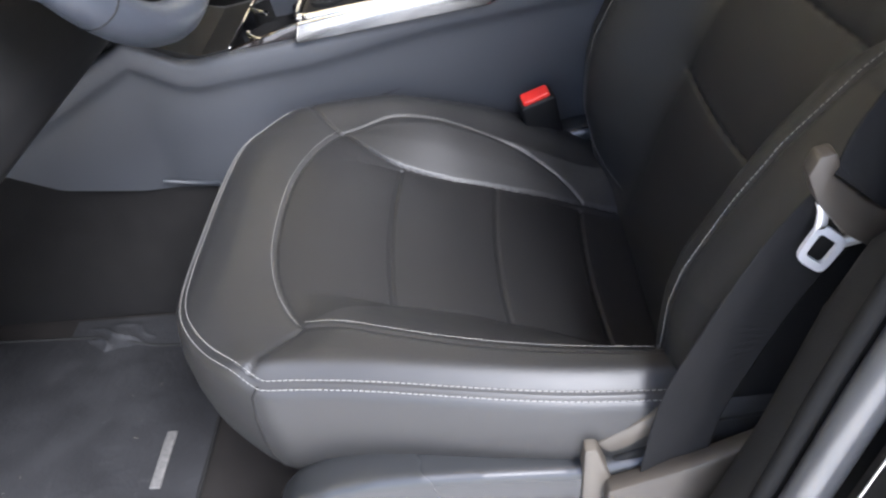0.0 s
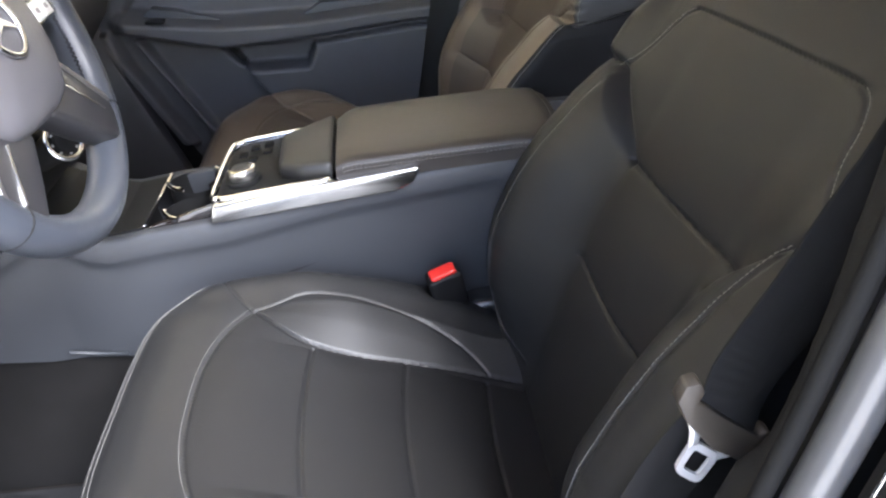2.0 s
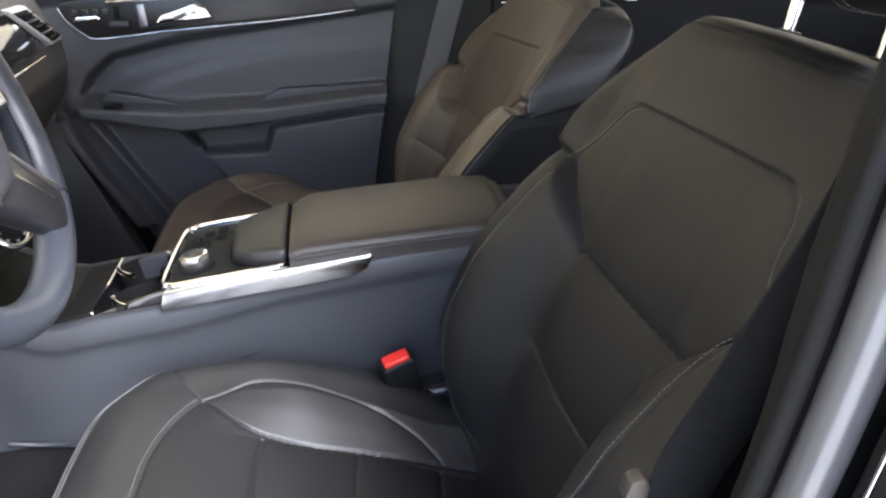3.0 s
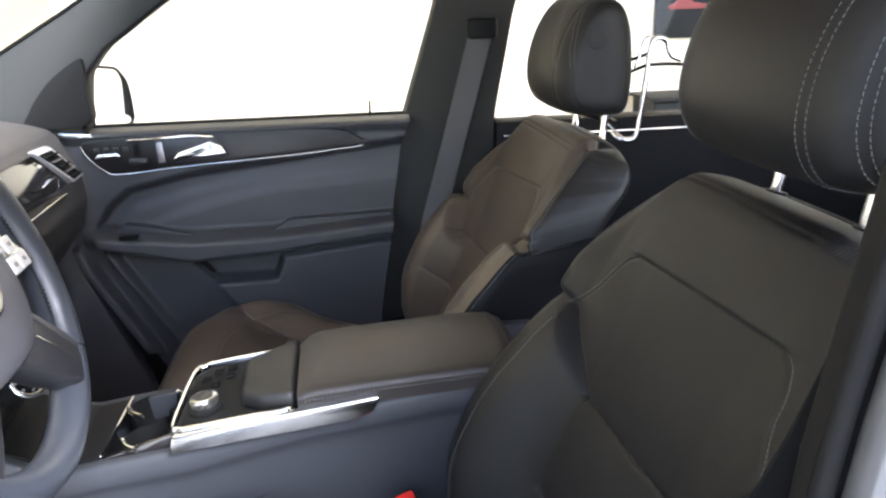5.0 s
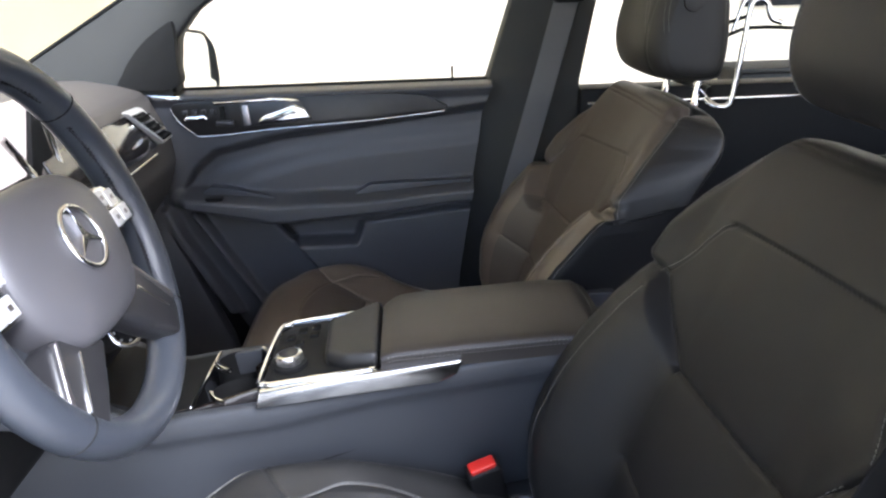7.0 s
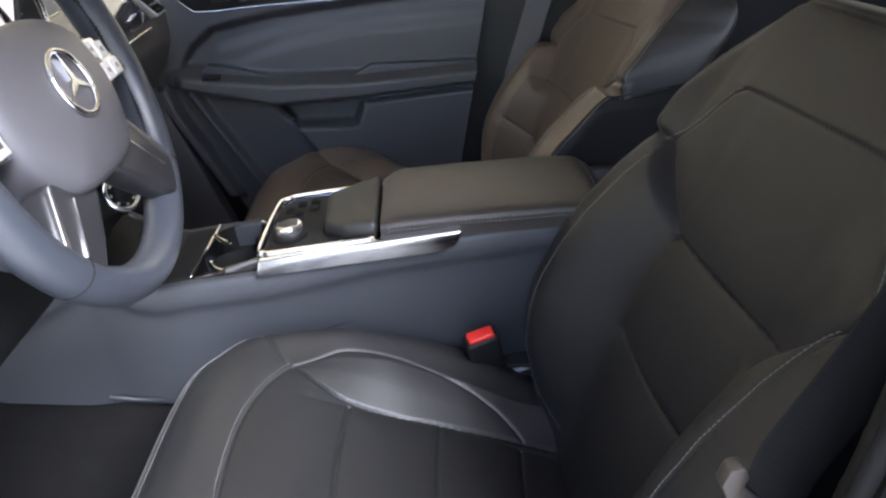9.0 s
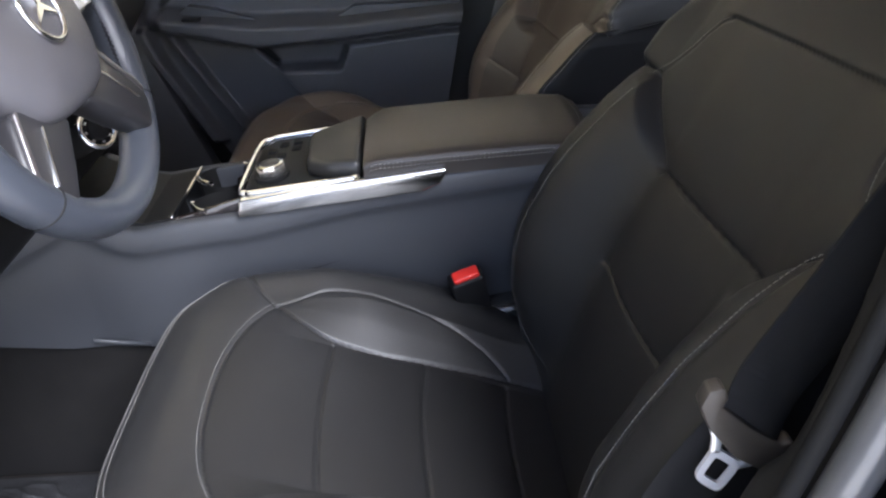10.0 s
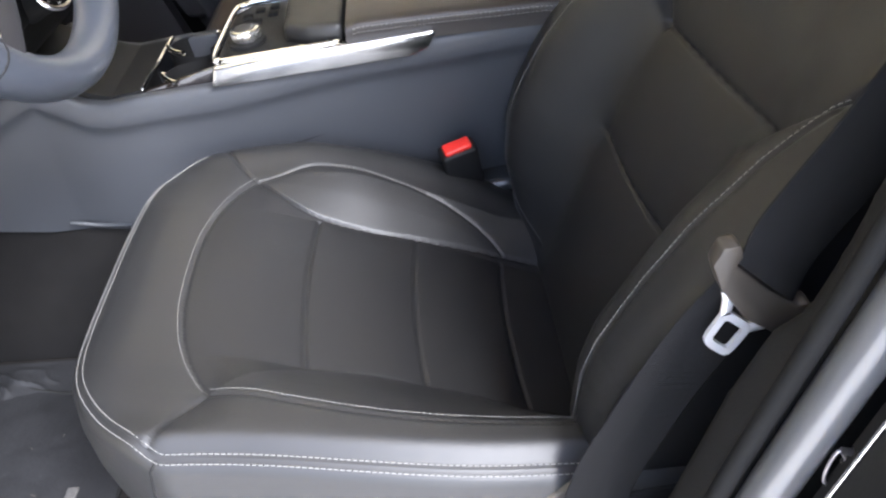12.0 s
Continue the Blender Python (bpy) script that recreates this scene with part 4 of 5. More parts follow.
def slope_top(x):
    return np.interp(x, [-0.35, -0.24, -0.165, -0.119, -0.026, 0.12, 0.34], [0.52, 0.452, 0.424, 0.431, 0.458, 0.475, 0.497])


def tilt_top(bm):
    for v in bm.verts:
        v.co.z += float(slope_top(v.co.x))
    return bm


def on_panel(x, y, h=0.0):
    """A place on the sloping top of the console."""
    return (x, y, float(slope_top(x)) + h)


bm = bmesh.new()
gx, gy = np.linspace(-0.33, -0.122, 12), (CY0 + 0.018, CY1 - 0.018)
for i in range(11):
    q = [bm.verts.new((gx[a], gy[b], float(slope_top(gx[a])) + 0.002)) for a, b in ((i, 0), (i + 1, 0), (i + 1, 1), (i, 1))]
    bm.faces.new(q)
bmesh.ops.remove_doubles(bm, verts=bm.verts, dist=0.0005)
bmesh.ops.solidify(bm, geom=bm.faces[:], thickness=0.006)
part("front_tray", bm, console, "black front tray cover", HARD)
part("control_panel", tilt_top(plate([(-0.022, CY0 + 0.006), (0.115, CY0 + 0.004), (0.115, CY1 - 0.006), (-0.010, CY1 - 0.008), (-0.026, CY1 - 0.03), (-0.030, CY0 + 0.02)], "z", -0.004, 0.008, 0.003)), console, "satin black control panel", HARD)
fr = spline([(0.115, CY0 + 0.001, 0.010), (0.0, CY0 + 0.001, 0.010), (-0.022, CY0 + 0.004, 0.010), (-0.033, CY0 + 0.022, 0.010), (-0.029, CY1 - 0.03, 0.010), (-0.014, CY1 - 0.010, 0.010), (0.0, CY1 - 0.005, 0.010), (0.115, CY1 - 0.003, 0.010)], 8)
fr[:, 2] += slope_top(fr[:, 0]) + 0.001
part("panel_frame", sweep("panel_frame", fr, ring(0.0035, 8), CHROME), console, "chrome frame round the controls")
TR = [(-0.036, 0.441), (0.19, 0.466), (0.212, 0.476), (0.221, 0.494), (0.215, 0.496), (0.10, 0.483), (-0.030, 0.466)]
part("side_trim", plate(TR, "y", CY0 - 0.009, CY0 + 0.004, 0.004, 3), console, "polished aluminium side strip", ALU)
part("side_trim", plate(TR, "y", CY1 - 0.004, CY1 + 0.009, 0.004, 3), console, "polished aluminium side strip", ALU)
knob = part("rotary_knob", disc(0.0170, 0.015, pose(*on_panel(0.002, 0.290, 0.019), 0, -6, 0), 0.0015), console, "ridged chrome rotary controller", ALU)
part("knob_cap", disc(0.0128, 0.003, pose(*on_panel(0.0013, 0.290, 0.0258), 0, -6, 0), 0.001), knob, "dark knob top", LEG)
part("knob_base", disc(0.0225, 0.006, pose(*on_panel(0.002, 0.290, 0.010), 0, -6, 0), 0.001), knob, "", RUBBER)
for k in range(28):
    a = 2 * math.pi * k / 28
    rb = rbox((0.0168, -0.0008, -0.005), (0.0176, 0.0008, 0.005), 0)
    bmesh.ops.transform(rb, matrix=pose(*on_panel(0.002, 0.290, 0.019), 0, -6, 0) @ pose(0, 0, 0, 0, 0, math.degrees(a)), verts=rb.verts)
    part("knob_ridge", rb, knob, "", ALU)
for k, (bx, by) in enumerate(((-0.008, 0.335), (0.006, 0.352), (-0.008, 0.372), (0.006, 0.390), (0.024, 0.372), (0.024, 0.395))):
    part("button", tilt_top(rbox((bx - 0.006, by - 0.007, 0.006), (bx + 0.006, by + 0.007, 0.0115), 0.0015)), console, "small black button", RUBBER)
part("palm_rest", tilt_top(plate([(0.048, CY0 + 0.035), (0.075, CY0 + 0.015), (0.1175, CY0 + 0.006), (0.1175, CY1 - 0.008), (0.045, CY1 - 0.055)], "z", 0.004, 0.030, 0.009, 3)), console, "black leather palm rest", LEATHER)
def lid_top(x):
    return lerp(x, [0.12, 0.135, 0.22, 0.34, 0.385, 0.405], [0.508, 0.513, 0.519, 0.5255, 0.5235, 0.513])


LX = np.concatenate([[0.1205, 0.1212, 0.123, 0.127], np.linspace(0.133, 0.385, 40), [0.393, 0.399, 0.403, 0.4045]])
LV = [(-1, -1), (-1, -0.45), (-1.012, -0.25), (-1.0, -0.12), (-0.985, -0.05), (-0.95, 0.02), (-0.86, 0.10), (-0.6, 0.17), (-0.2, 0.21), (0.2, 0.21), (0.6, 0.16), (0.82, 0.06), (0.92, -0.04), (0.975, -0.17), (1, -0.35), (1, -1)]
lid_rows = []
for x in LX:
    end = 1 - 0.05 * (1 - min(1, (x - 0.1205) / 0.008)) - 0.22 * max(0, (x - 0.385) / 0.02) ** 2
    mid_y, half_y = 0.5 * (CY0 + CY1) + 0.002, 0.5 * (CY1 - CY0) + 0.004
    far_y = half_y * (1 - 0.30 * max(0, 1 - (x - 0.1205) / 0.035) ** 2)
    lid_rows.append([(x, mid_y + v * (far_y if v > 0 else half_y) * (0.93 + 0.07 * end), float(lid_top(x)) * 1.0 - 0.006 + 0.027 * w * (0.6 + 0.4 * end)) for v, w in LV])
LIDG = np.array(lid_rows)
nlx, nlv = LIDG.shape[:2]
lidp = part("armrest_lid", mesh("armrest_lid", LIDG.reshape(-1, 3), grid_faces(nlx, nlv) + [tuple(range(nlv)), tuple((nlx - 1) * nlv + j for j in range(nlv))[::-1]], WARMLID), console, "black leather armrest lid with stitched edge, browned by painted warm light")
ll = []
for h in (0.0, 0.0055):
    p = np.stack([np.linspace(0.128, 0.39, 60), np.full(60, CY0 - 0.0034), lid_top(np.linspace(0.128, 0.39, 60)) - 0.0165 + h], 1)
    ll.append((p, np.tile([0, -1.0, 0], (60, 1))))
tp = dense([(0.388, CY0 + 0.012, 0.5205), (0.392, 0.33, 0.5235), (0.388, CY1 - 0.012, 0.5190)])
ll.append((tp, np.tile([0, 0, 1.0], (len(tp), 1))))
v, f = stitches(ll, r=0.0004)
tagged(part("stitching", mesh("stitching", v, f, THREAD), lidp, "pale grey contrast stitching"), kind="stuff")
part("lid_seam", sweep("lid_seam", [(x, 0.392, float(lid_top(x)) - 0.0025) for x in (0.17, 0.22, 0.26, 0.30, 0.36)], ring(0.0009, 6), HARD), lidp)
# cup holder
for cx, cy in ((-0.066, 0.290), (-0.078, 0.376)):
    bm = bmesh.new()
    bmesh.ops.create_cone(bm, cap_ends=False, segments=32, radius1=0.032, radius2=0.037, depth=0.07)
    bmesh.ops.translate(bm, verts=bm.verts, vec=(cx, cy, 0.400))
    part("cup_well", smooth_bm(bm), console, "black rubber cup well", RUBBER)
    for a0, a1 in ((-2.9, -1.9), (0.2, 0.9)):
        part("cup_clip", rod("cup_clip", [(cx + 0.036 * math.cos(a), cy + 0.036 * math.sin(a), 0.440) for a in np.linspace(a0, a1, 10)], 0.0035, CHROME, 8), console, "chrome cup clip")
part("cup_surround", tilt_top(plate([(-0.120, CY0 + 0.016), (-0.034, CY0 + 0.016), (-0.034, CY0 + 0.024), (-0.120, CY0 + 0.024)], "z", -0.02, 0.001, 0.002)), console, "", GLOSS)
part("cup_divider", tilt_top(plate([(-0.052, 0.325), (-0.030, 0.300), (-0.030, 0.350)], "z", -0.03, 0.003, 0.003)), console, "", GLOSS)
part("cup_trim", rod("cup_trim", [on_panel(-0.121, CY0 + 0.018, 0.004), on_panel(-0.117, CY1 - 0.018, 0.004)], 0.0022, CHROME, 8), console, "thin chrome strip")

# ---- belt buckle beside the driver seat ----
buckle = thing("belt_buckle", "black seat belt buckle with a red release button", "belt buckle", (0.24, 0.215, 0.30))
BK = pose(0.238, 0.210, 0.362, 14, -14, 12)
bb = rbox((-0.022, -0.013, -0.075), (0.022, 0.013, -0.004), 0.005)
bmesh.ops.transform(bb, matrix=BK, verts=bb.verts)
part("housing", bb, buckle, "", HARD)
bb = rbox((-0.017, -0.009, -0.01), (0.017, 0.009, 0.001), 0.003)
bmesh.ops.transform(bb, matrix=BK, verts=bb.verts)
part("release_button", bb, buckle, "red plastic button", REDBTN)
part("stalk", rod("stalk", [(0.252, 0.222, 0.30), (0.27, 0.226, 0.20), (0.29, 0.228, 0.0)], 0.012, HARD), buckle)

# ---- seat belts ----


def ribbon(name, pts, width, across, mat, thick=0.0016):
    p = spline(pts, 10)
    n = len(p)
    acs = spline([np.array(a, float) / np.linalg.norm(a) for a in across], max(1, (n - 1) // (len(across) - 1)))
    verts = []
    for i in range(n):
        ac = acs[min(i, len(acs) - 1)]
        ac = ac / np.linalg.norm(ac)
        t = p[min(i + 1, n - 1)] - p[max(i - 1, 0)]
        nn = np.cross(t, ac)
        nn /= np.linalg.norm(nn)
        for u, w in ((-0.5, 0), (-0.47, 0.5), (0, 0.5), (0.47, 0.5), (0.5, 0), (0.47, -0.5), (0, -0.5), (-0.47, -0.5)):
            verts.append(p[i] + ac * u * width + nn * (w * thick - 0.004 * (1 - (2 * u) ** 2)))
    faces = [(i * 8 + a, i * 8 + (a + 1) % 8, (i + 1) * 8 + (a + 1) % 8, (i + 1) * 8 + a) for i in range(n - 1) for a in range(8)]
    return mesh(name, verts, faces, mat)


belt = thing("seat_belt", "black seat belt hanging at the pillar with a steel tongue", "seat belt", (0.38, -0.27, 0.5))
DN = (0.044, 0.0, -0.036)
part("webbing", ribbon("webbing", [(0.379, -0.274, 0.540), (0.386, -0.270, 0.563), (0.402, -0.266, 0.590), (0.420, -0.263, 0.619), (0.437, -0.262, 0.654), (0.450, -0.262, 0.681), (0.459, -0.263, 0.702), (0.485, -0.268, 0.78), (0.54, -0.275, 0.95), (0.57, -0.280, 1.06)], 0.050, [DN, DN, (0.046, 0, -0.030), (0.048, 0, -0.026), (0.05, 0, -0.02)], BELT), belt, "black webbing")
part("webbing", ribbon("webbing", [(0.375, -0.264, 0.521), (0.352, -0.262, 0.478), (0.325, -0.264, 0.413), (0.300, -0.270, 0.34), (0.287, -0.280, 0.20), (0.28, -0.285, 0.07)], 0.050, [DN, DN, (0.045, 0, -0.02), (0.045, 0, -0.01)], BELT), belt, "black webbing")
part("latch_plate", plate([(0.3450, 0.5560), (0.3490, 0.5680), (0.3580, 0.5700), (0.3620, 0.5610), (0.3590, 0.5550), (0.3790, 0.5380), (0.4010, 0.5220), (0.4070, 0.5250), (0.4120, 0.5180), (0.4050, 0.5020), (0.3950, 0.4990), (0.3730, 0.5130), (0.3530, 0.5380)], "y", -0.277, -0.264, 0.0022), belt, "brown plastic latch plate", LATCH)
TG = [np.array(q) for q in ((0.3605, 0.5200), (0.3805, 0.5040), (0.3685, 0.4790), (0.3500, 0.4940))]
mid_ = sum(TG) / 4


def rounded(corners, r, n=4):
    """A polygon with its corners rounded."""
    out = []
    m = len(corners)
    for k in range(m):
        a, b, d = corners[k - 1], corners[k], corners[(k + 1) % m]
        u, w = (a - b) / np.linalg.norm(a - b), (d - b) / np.linalg.norm(d - b)
        for t in np.linspace(0, 1, n):
            out.append(b + u * r * (1 - t) ** 2 + w * r * t ** 2)
    return out


outer_, inner_ = rounded(TG, 0.007), rounded([mid_ + (q - mid_) * 0.60 for q in TG], 0.003)
bm = bmesh.new()
lay = [[bm.verts.new((q[0], yy, q[1])) for q in rr] for rr, yy in ((outer_, -0.2695), (outer_, -0.2725), (inner_, -0.2725), (inner_, -0.2695))]
for k in range(4):
    for i in range(len(outer_)):
        j = (i + 1) % len(outer_)
        bm.faces.new((lay[k][i], lay[k][j], lay[(k + 1) % 4][j], lay[(k + 1) % 4][i]))
bmesh.ops.recalc_face_normals(bm, faces=bm.faces)
tongue = part("tongue", bm, belt, "bright steel belt tongue", ZINC)
for q in ([(0.3615, -0.271, 0.5150), (0.3610, -0.271, 0.5260), (0.3585, -0.271, 0.5340)], [(0.3775, -0.271, 0.5030), (0.3860, -0.271, 0.5050), (0.3950, -0.271, 0.5080)]):
    part("tongue_arm", sweep("tongue_arm", spline(q, 5), [(-0.003, -0.0015), (0.003, -0.0015), (0.003, 0.0015), (-0.003, 0.0015)], ZINC, up=(0, 1, 0)), tongue)
passenger_belt = thing("seat_belt", "seat belt hanging on the passenger pillar, lightened as if lit", "seat belt", (0.45, 0.97, 0.6))
part("webbing", ribbon("webbing", [(0.482, 0.972, 0.885), (0.442, 0.970, 0.74), (0.402, 0.968, 0.60), (0.366, 0.962, 0.47), (0.34, 0.95, 0.30)], 0.048, [(1, 0, -0.25), (1, 0, -0.25)], BELTLIT), passenger_belt)
part("belt_guide", rbox((0.455, 0.955, 0.875), (0.515, 0.985, 0.915), 0.008), passenger_belt, "black belt guide", HARD)

# ---- recliner cover beside the driver seat ----
cover = thing("seat_base_cover", "taupe plastic cover with a dark slot beside the seat", "seat trim", (0.28, -0.26, 0.2))
part("cover_top", plate([(0.236, 0.312), (0.282, 0.344), (0.300, 0.348), (0.310, 0.345), (0.262, 0.306), (0.250, 0.300)], "y", -0.262, -0.236, 0.003), cover, "", TAUPE)
part("cover_front", plate([(0.228, 0.318), (0.238, 0.318), (0.252, 0.272), (0.250, 0.20), (0.225, 0.20)], "y", -0.272, -0.240, 0.003), cover, "", TAUPE)
part("cover_bar", plate([(0.244, 0.282), (0.300, 0.304), (0.36, 0.336), (0.375, 0.33), (0.375, 0.25), (0.244, 0.20)], "y", -0.284, -0.268, 0.004), cover, "", LATCH)
part("cover_slot", plate([(0.24, 0.20), (0.40, 0.20), (0.40, 0.34), (0.32, 0.33), (0.25, 0.29)], "y", -0.262, -0.245, 0.003), cover, "dark slot", RUBBER)
part("cover_foot", rbox((0.25, -0.28, 0.0), (0.37, -0.245, 0.21), 0.004), cover, "", HARD)

# ---- steering wheel ----
TL = radians(25)
WC = Vector((-0.135, -0.004, 0.732))
WM = Matrix(((0, -math.sin(TL), math.cos(TL), WC.x), (1, 0, 0, WC.y), (0, math.cos(TL), math.sin(TL), WC.z), (0, 0, 0, 1)))
wheel = thing("steering_wheel", "black leather steering wheel with silver spokes", "steering wheel", tuple(WC))


def on_wheel(bm):
    bmesh.ops.transform(bm, matrix=WM, verts=bm.verts)
    return bm


def wp(points, m=WM):
    return [tuple(m @ Vector(p)) for p in points]


RIM = 0.1636
# the rim's own tilt, steeper than the airbag cover, fits the camera's view
RM = pose(-0.1252, 0.0088, 0.7321, 0, 0, 1.48) @ Matrix(((0, -math.sin(radians(19.15)), math.cos(radians(19.15)), 0), (1, 0, 0, 0), (0, math.cos(radians(19.15)), math.sin(radians(19.15)), 0), (0, 0, 0, 1)))
rn = tuple(RM.to_3x3() @ Vector((0, 0, 1)))
wn = tuple(WM.to_3x3() @ Vector((0, 0, 1)))
rim = [(RIM * math.cos(a), RIM * math.sin(a), 0) for a in np.linspace(0, 2 * math.pi, 96, endpoint=False)]
part("rim", sweep("rim", wp(rim, RM), ring(0.0165, 16, 0.019), WHEEL, True, up=rn), wheel, "black leather rim")
for a0 in (-42, -138, 40, 140):
    a = radians(a0)
    q = [((RIM + 0.0160 * math.cos(b)) * math.cos(a), (RIM + 0.0160 * math.cos(b)) * math.sin(a), 0.0190 * math.sin(b)) for b in np.linspace(0, 2 * math.pi, 24, endpoint=False)]
    part("rim_seam", rod("rim_seam", wp(q, RM), 0.0009, RUBBER, 6, True, up=tuple(RM.to_3x3() @ Vector((-math.sin(a), math.cos(a), 0)))), wheel)
ll = []
for s0, s1 in ((-35, 35), (145, 215), (50, 130)):
    a = np.radians(np.linspace(s0, s1, 240))
    zz = 0.0024 * np.sin(np.arange(240) * 1.05)
    rr_ = RIM - 0.0160
    p = np.array(wp(np.stack([rr_ * np.cos(a), rr_ * np.sin(a), 0.004 + zz], 1), RM))
    nrm = np.array([tuple(RM.to_3x3() @ Vector((-math.cos(t), -math.sin(t), 0))) for t in a])
    ll.append((p, nrm))
v, f = stitches(ll, 0.005, 0.004, 0.0007)
tagged(part("rim_stitching", mesh("rim_stitching", v, f, RUBBER), wheel, "dark cross stitching inside the rim"), kind="stuff")
# airbag cover: a soft dome on a rounded shield outline
OUT = spline([(0.0, 0.058), (0.05, 0.053), (0.086, 0.034), (0.098, 0.002), (0.090, -0.036), (0.066, -0.066), (0.044, -0.077), (0.0, -0.080), (-0.044, -0.077), (-0.066, -0.066), (-0.090, -0.036), (-0.098, 0.002), (-0.086, 0.034), (-0.05, 0.053)], 6, True)
no = len(OUT)
verts, faces = [], []
lev = [(0.97, -0.030), (1.0, 0.004), (1.0, 0.012), (0.985, 0.018), (0.955, 0.0225), (0.90, 0.0265), (0.80, 0.030), (0.6, 0.0340), (0.4, 0.0362), (0.2, 0.0372)]
for sc, zz in lev:
    verts += [tuple(WM @ Vector((q[0] * sc, q[1] * sc, zz))) for q in OUT]
verts.append(tuple(WM @ Vector((0, 0, 0.0376))))
for i in range(len(lev) - 1):
    faces += [(i * no + j, i * no + (j + 1) % no, (i + 1) * no + (j + 1) % no, (i + 1) * no + j) for j in range(no)]
faces += [((len(lev) - 1) * no + j, (len(lev) - 1) * no + (j + 1) % no, len(verts) - 1) for j in range(no)]
hubp = part("airbag_cover", mesh("airbag_cover", verts, faces, HUB), wheel, "dark grey airbag cover")
em = [(0.0268 * math.cos(a), -0.002 + 0.0268 * math.sin(a), 0.0388) for a in np.linspace(0, 2 * math.pi, 48, endpoint=False)]
part("badge_ring", rod("badge_ring", wp(em), 0.0026, CHROME, 8, True, up=wn), hubp, "plain chrome badge ring")
for a in (90, 210, 330):
    q = plate([(-0.004, 0), (0.0, 0.026), (0.004, 0)], "z", 0.0365, 0.0415, 0.0006, 1)
    bmesh.ops.rotate(q, verts=q.verts, cent=(0, 0, 0), matrix=Matrix.Rotation(radians(a - 90), 3, "Z"))
    bmesh.ops.translate(q, verts=q.verts, vec=(0, -0.002, 0))
    part("badge_bar", on_wheel(q), hubp, "chrome bar", CHROME)
for s in (1, -1):
    part("spoke", on_wheel(plate([(s * 0.07, 0.040), (s * 0.158, 0.026), (s * 0.160, -0.020), (s * 0.138, -0.078), (s * 0.11, -0.10), (s * 0.06, -0.065)], "z", -0.026, -0.010, 0.006, 3)), wheel, "black side spoke", SOFT)
    pad = part("button_pad", on_wheel(plate([(s * 0.085, 0.026), (s * 0.121, 0.021), (s * 0.151, -0.012), (s * 0.148, -0.022), (s * 0.097, -0.024)], "z", -0.008, 0.020, 0.003)), wheel, "silver switch pad", ALU)
    for bx, by, bw, bh in ((0.1015, 0.011, 0.0085, 0.008), (0.1205, 0.007, 0.0085, 0.008), (0.1085, -0.0115, 0.0085, 0.0085), (0.1285, -0.0115, 0.0095, 0.0080)):
        b = part("button", on_wheel(rbox((s * bx - bw, by - bh, 0.018), (s * bx + bw, by + bh, 0.0215), 0.0015)), pad, "grey steering wheel button", ZINC)
        part("button_mark", on_wheel(rbox((s * bx - 0.003, by - 0.0022, 0.021), (s * bx + 0.003, by + 0.0022, 0.0221), 0)), b, "pale mark", SPOKE)
    leg = part("lower_spoke", on_wheel(plate([(s * 0.070, -0.050), (s * 0.090, -0.052), (s * 0.128, -0.104), (s * 0.119, -0.120), (s * 0.097, -0.138), (s * 0.060, -0.112), (s * 0.022, -0.080)], "z", -0.012, 0.016, 0.006, 3)), wheel, "satin grey lower spoke", LEG)
    part("spoke_edge", on_wheel(plate([(s * 0.081, -0.052), (s * 0.086, -0.052), (s * 0.122, -0.101), (s * 0.121, -0.107), (s * 0.118, -0.107)], "z", 0.010, 0.0178, 0.002, 3)), leg, "satin silver spoke edge", SPOKE)
    part("spoke_line", on_wheel(plate([(s * 0.066, -0.071), (s * 0.0685, -0.070), (s * 0.101, -0.108), (s * 0.099, -0.109)], "z", 0.014, 0.0185, 0.001)), leg, "bright strip", ALU)
part("column", disc(0.050, 0.16, WM @ pose(0, 0, -0.115)), wheel, "black steering column shroud", HARD)

# ---- dashboard ----
dash = thing("dashboard", "dark dashboard with gloss trim and silver framed vents", "dashboard", (-0.5, 0.35, 0.6))
prof = [(-0.90, 0.74), (-0.66, 0.765), (-0.46, 0.765), (-0.39, 0.752), (-0.350, 0.740), (-0.336, 0.726), (-0.306, 0.655), (-0.302, 0.635), (-0.300, 0.60), (-0.32, 0.545), (-0.37, 0.48), (-0.45, 0.43), (-0.60, 0.40), (-0.90, 0.4)]
part("dash_body", plate(prof, "y", 0.43, 0.945, 0.012, 3), dash, "", DASH)
part("dash_body", plate([(x - 0.045, z + 0.01) for x, z in prof], "y", -0.30, 0.43, 0.012, 3), dash, "", DASH)


def raked(bm):
    """Leans a piece of the dash face back with the dash."""
    for v in bm.verts:
        v.co.x -= 0.42 * (v.co.z - 0.655)
    return bm


part("trim_panel", raked(plate([(0.44, 0.716), (0.44, 0.662), (0.72, 0.648), (0.856, 0.652), (0.778, 0.720)], "x", -0.318, -0.300, 0.004)), dash, "gloss dark trim panel", GLOSS)
part("trim_strip", sweep("trim_strip", [(-0.299, 0.44, 0.652), (-0.298, 0.62, 0.638), (-0.298, 0.82, 0.640)], ring(0.002, 8), ALU), dash, "thin silver strip")
VQ = [(0.778, 0.724), (0.857, 0.722), (0.930, 0.652), (0.864, 0.651)]
vent = part("air_vent", raked(plate(VQ, "x", -0.322, -0.296, 0.005)), dash, "silver framed air vent", ZINC)
VI = [(0.790, 0.717), (0.850, 0.715), (0.915, 0.658), (0.869, 0.657)]
part("vent_core", raked(plate(VI, "x", -0.31, -0.2935, 0.002)), vent, "", RUBBER)
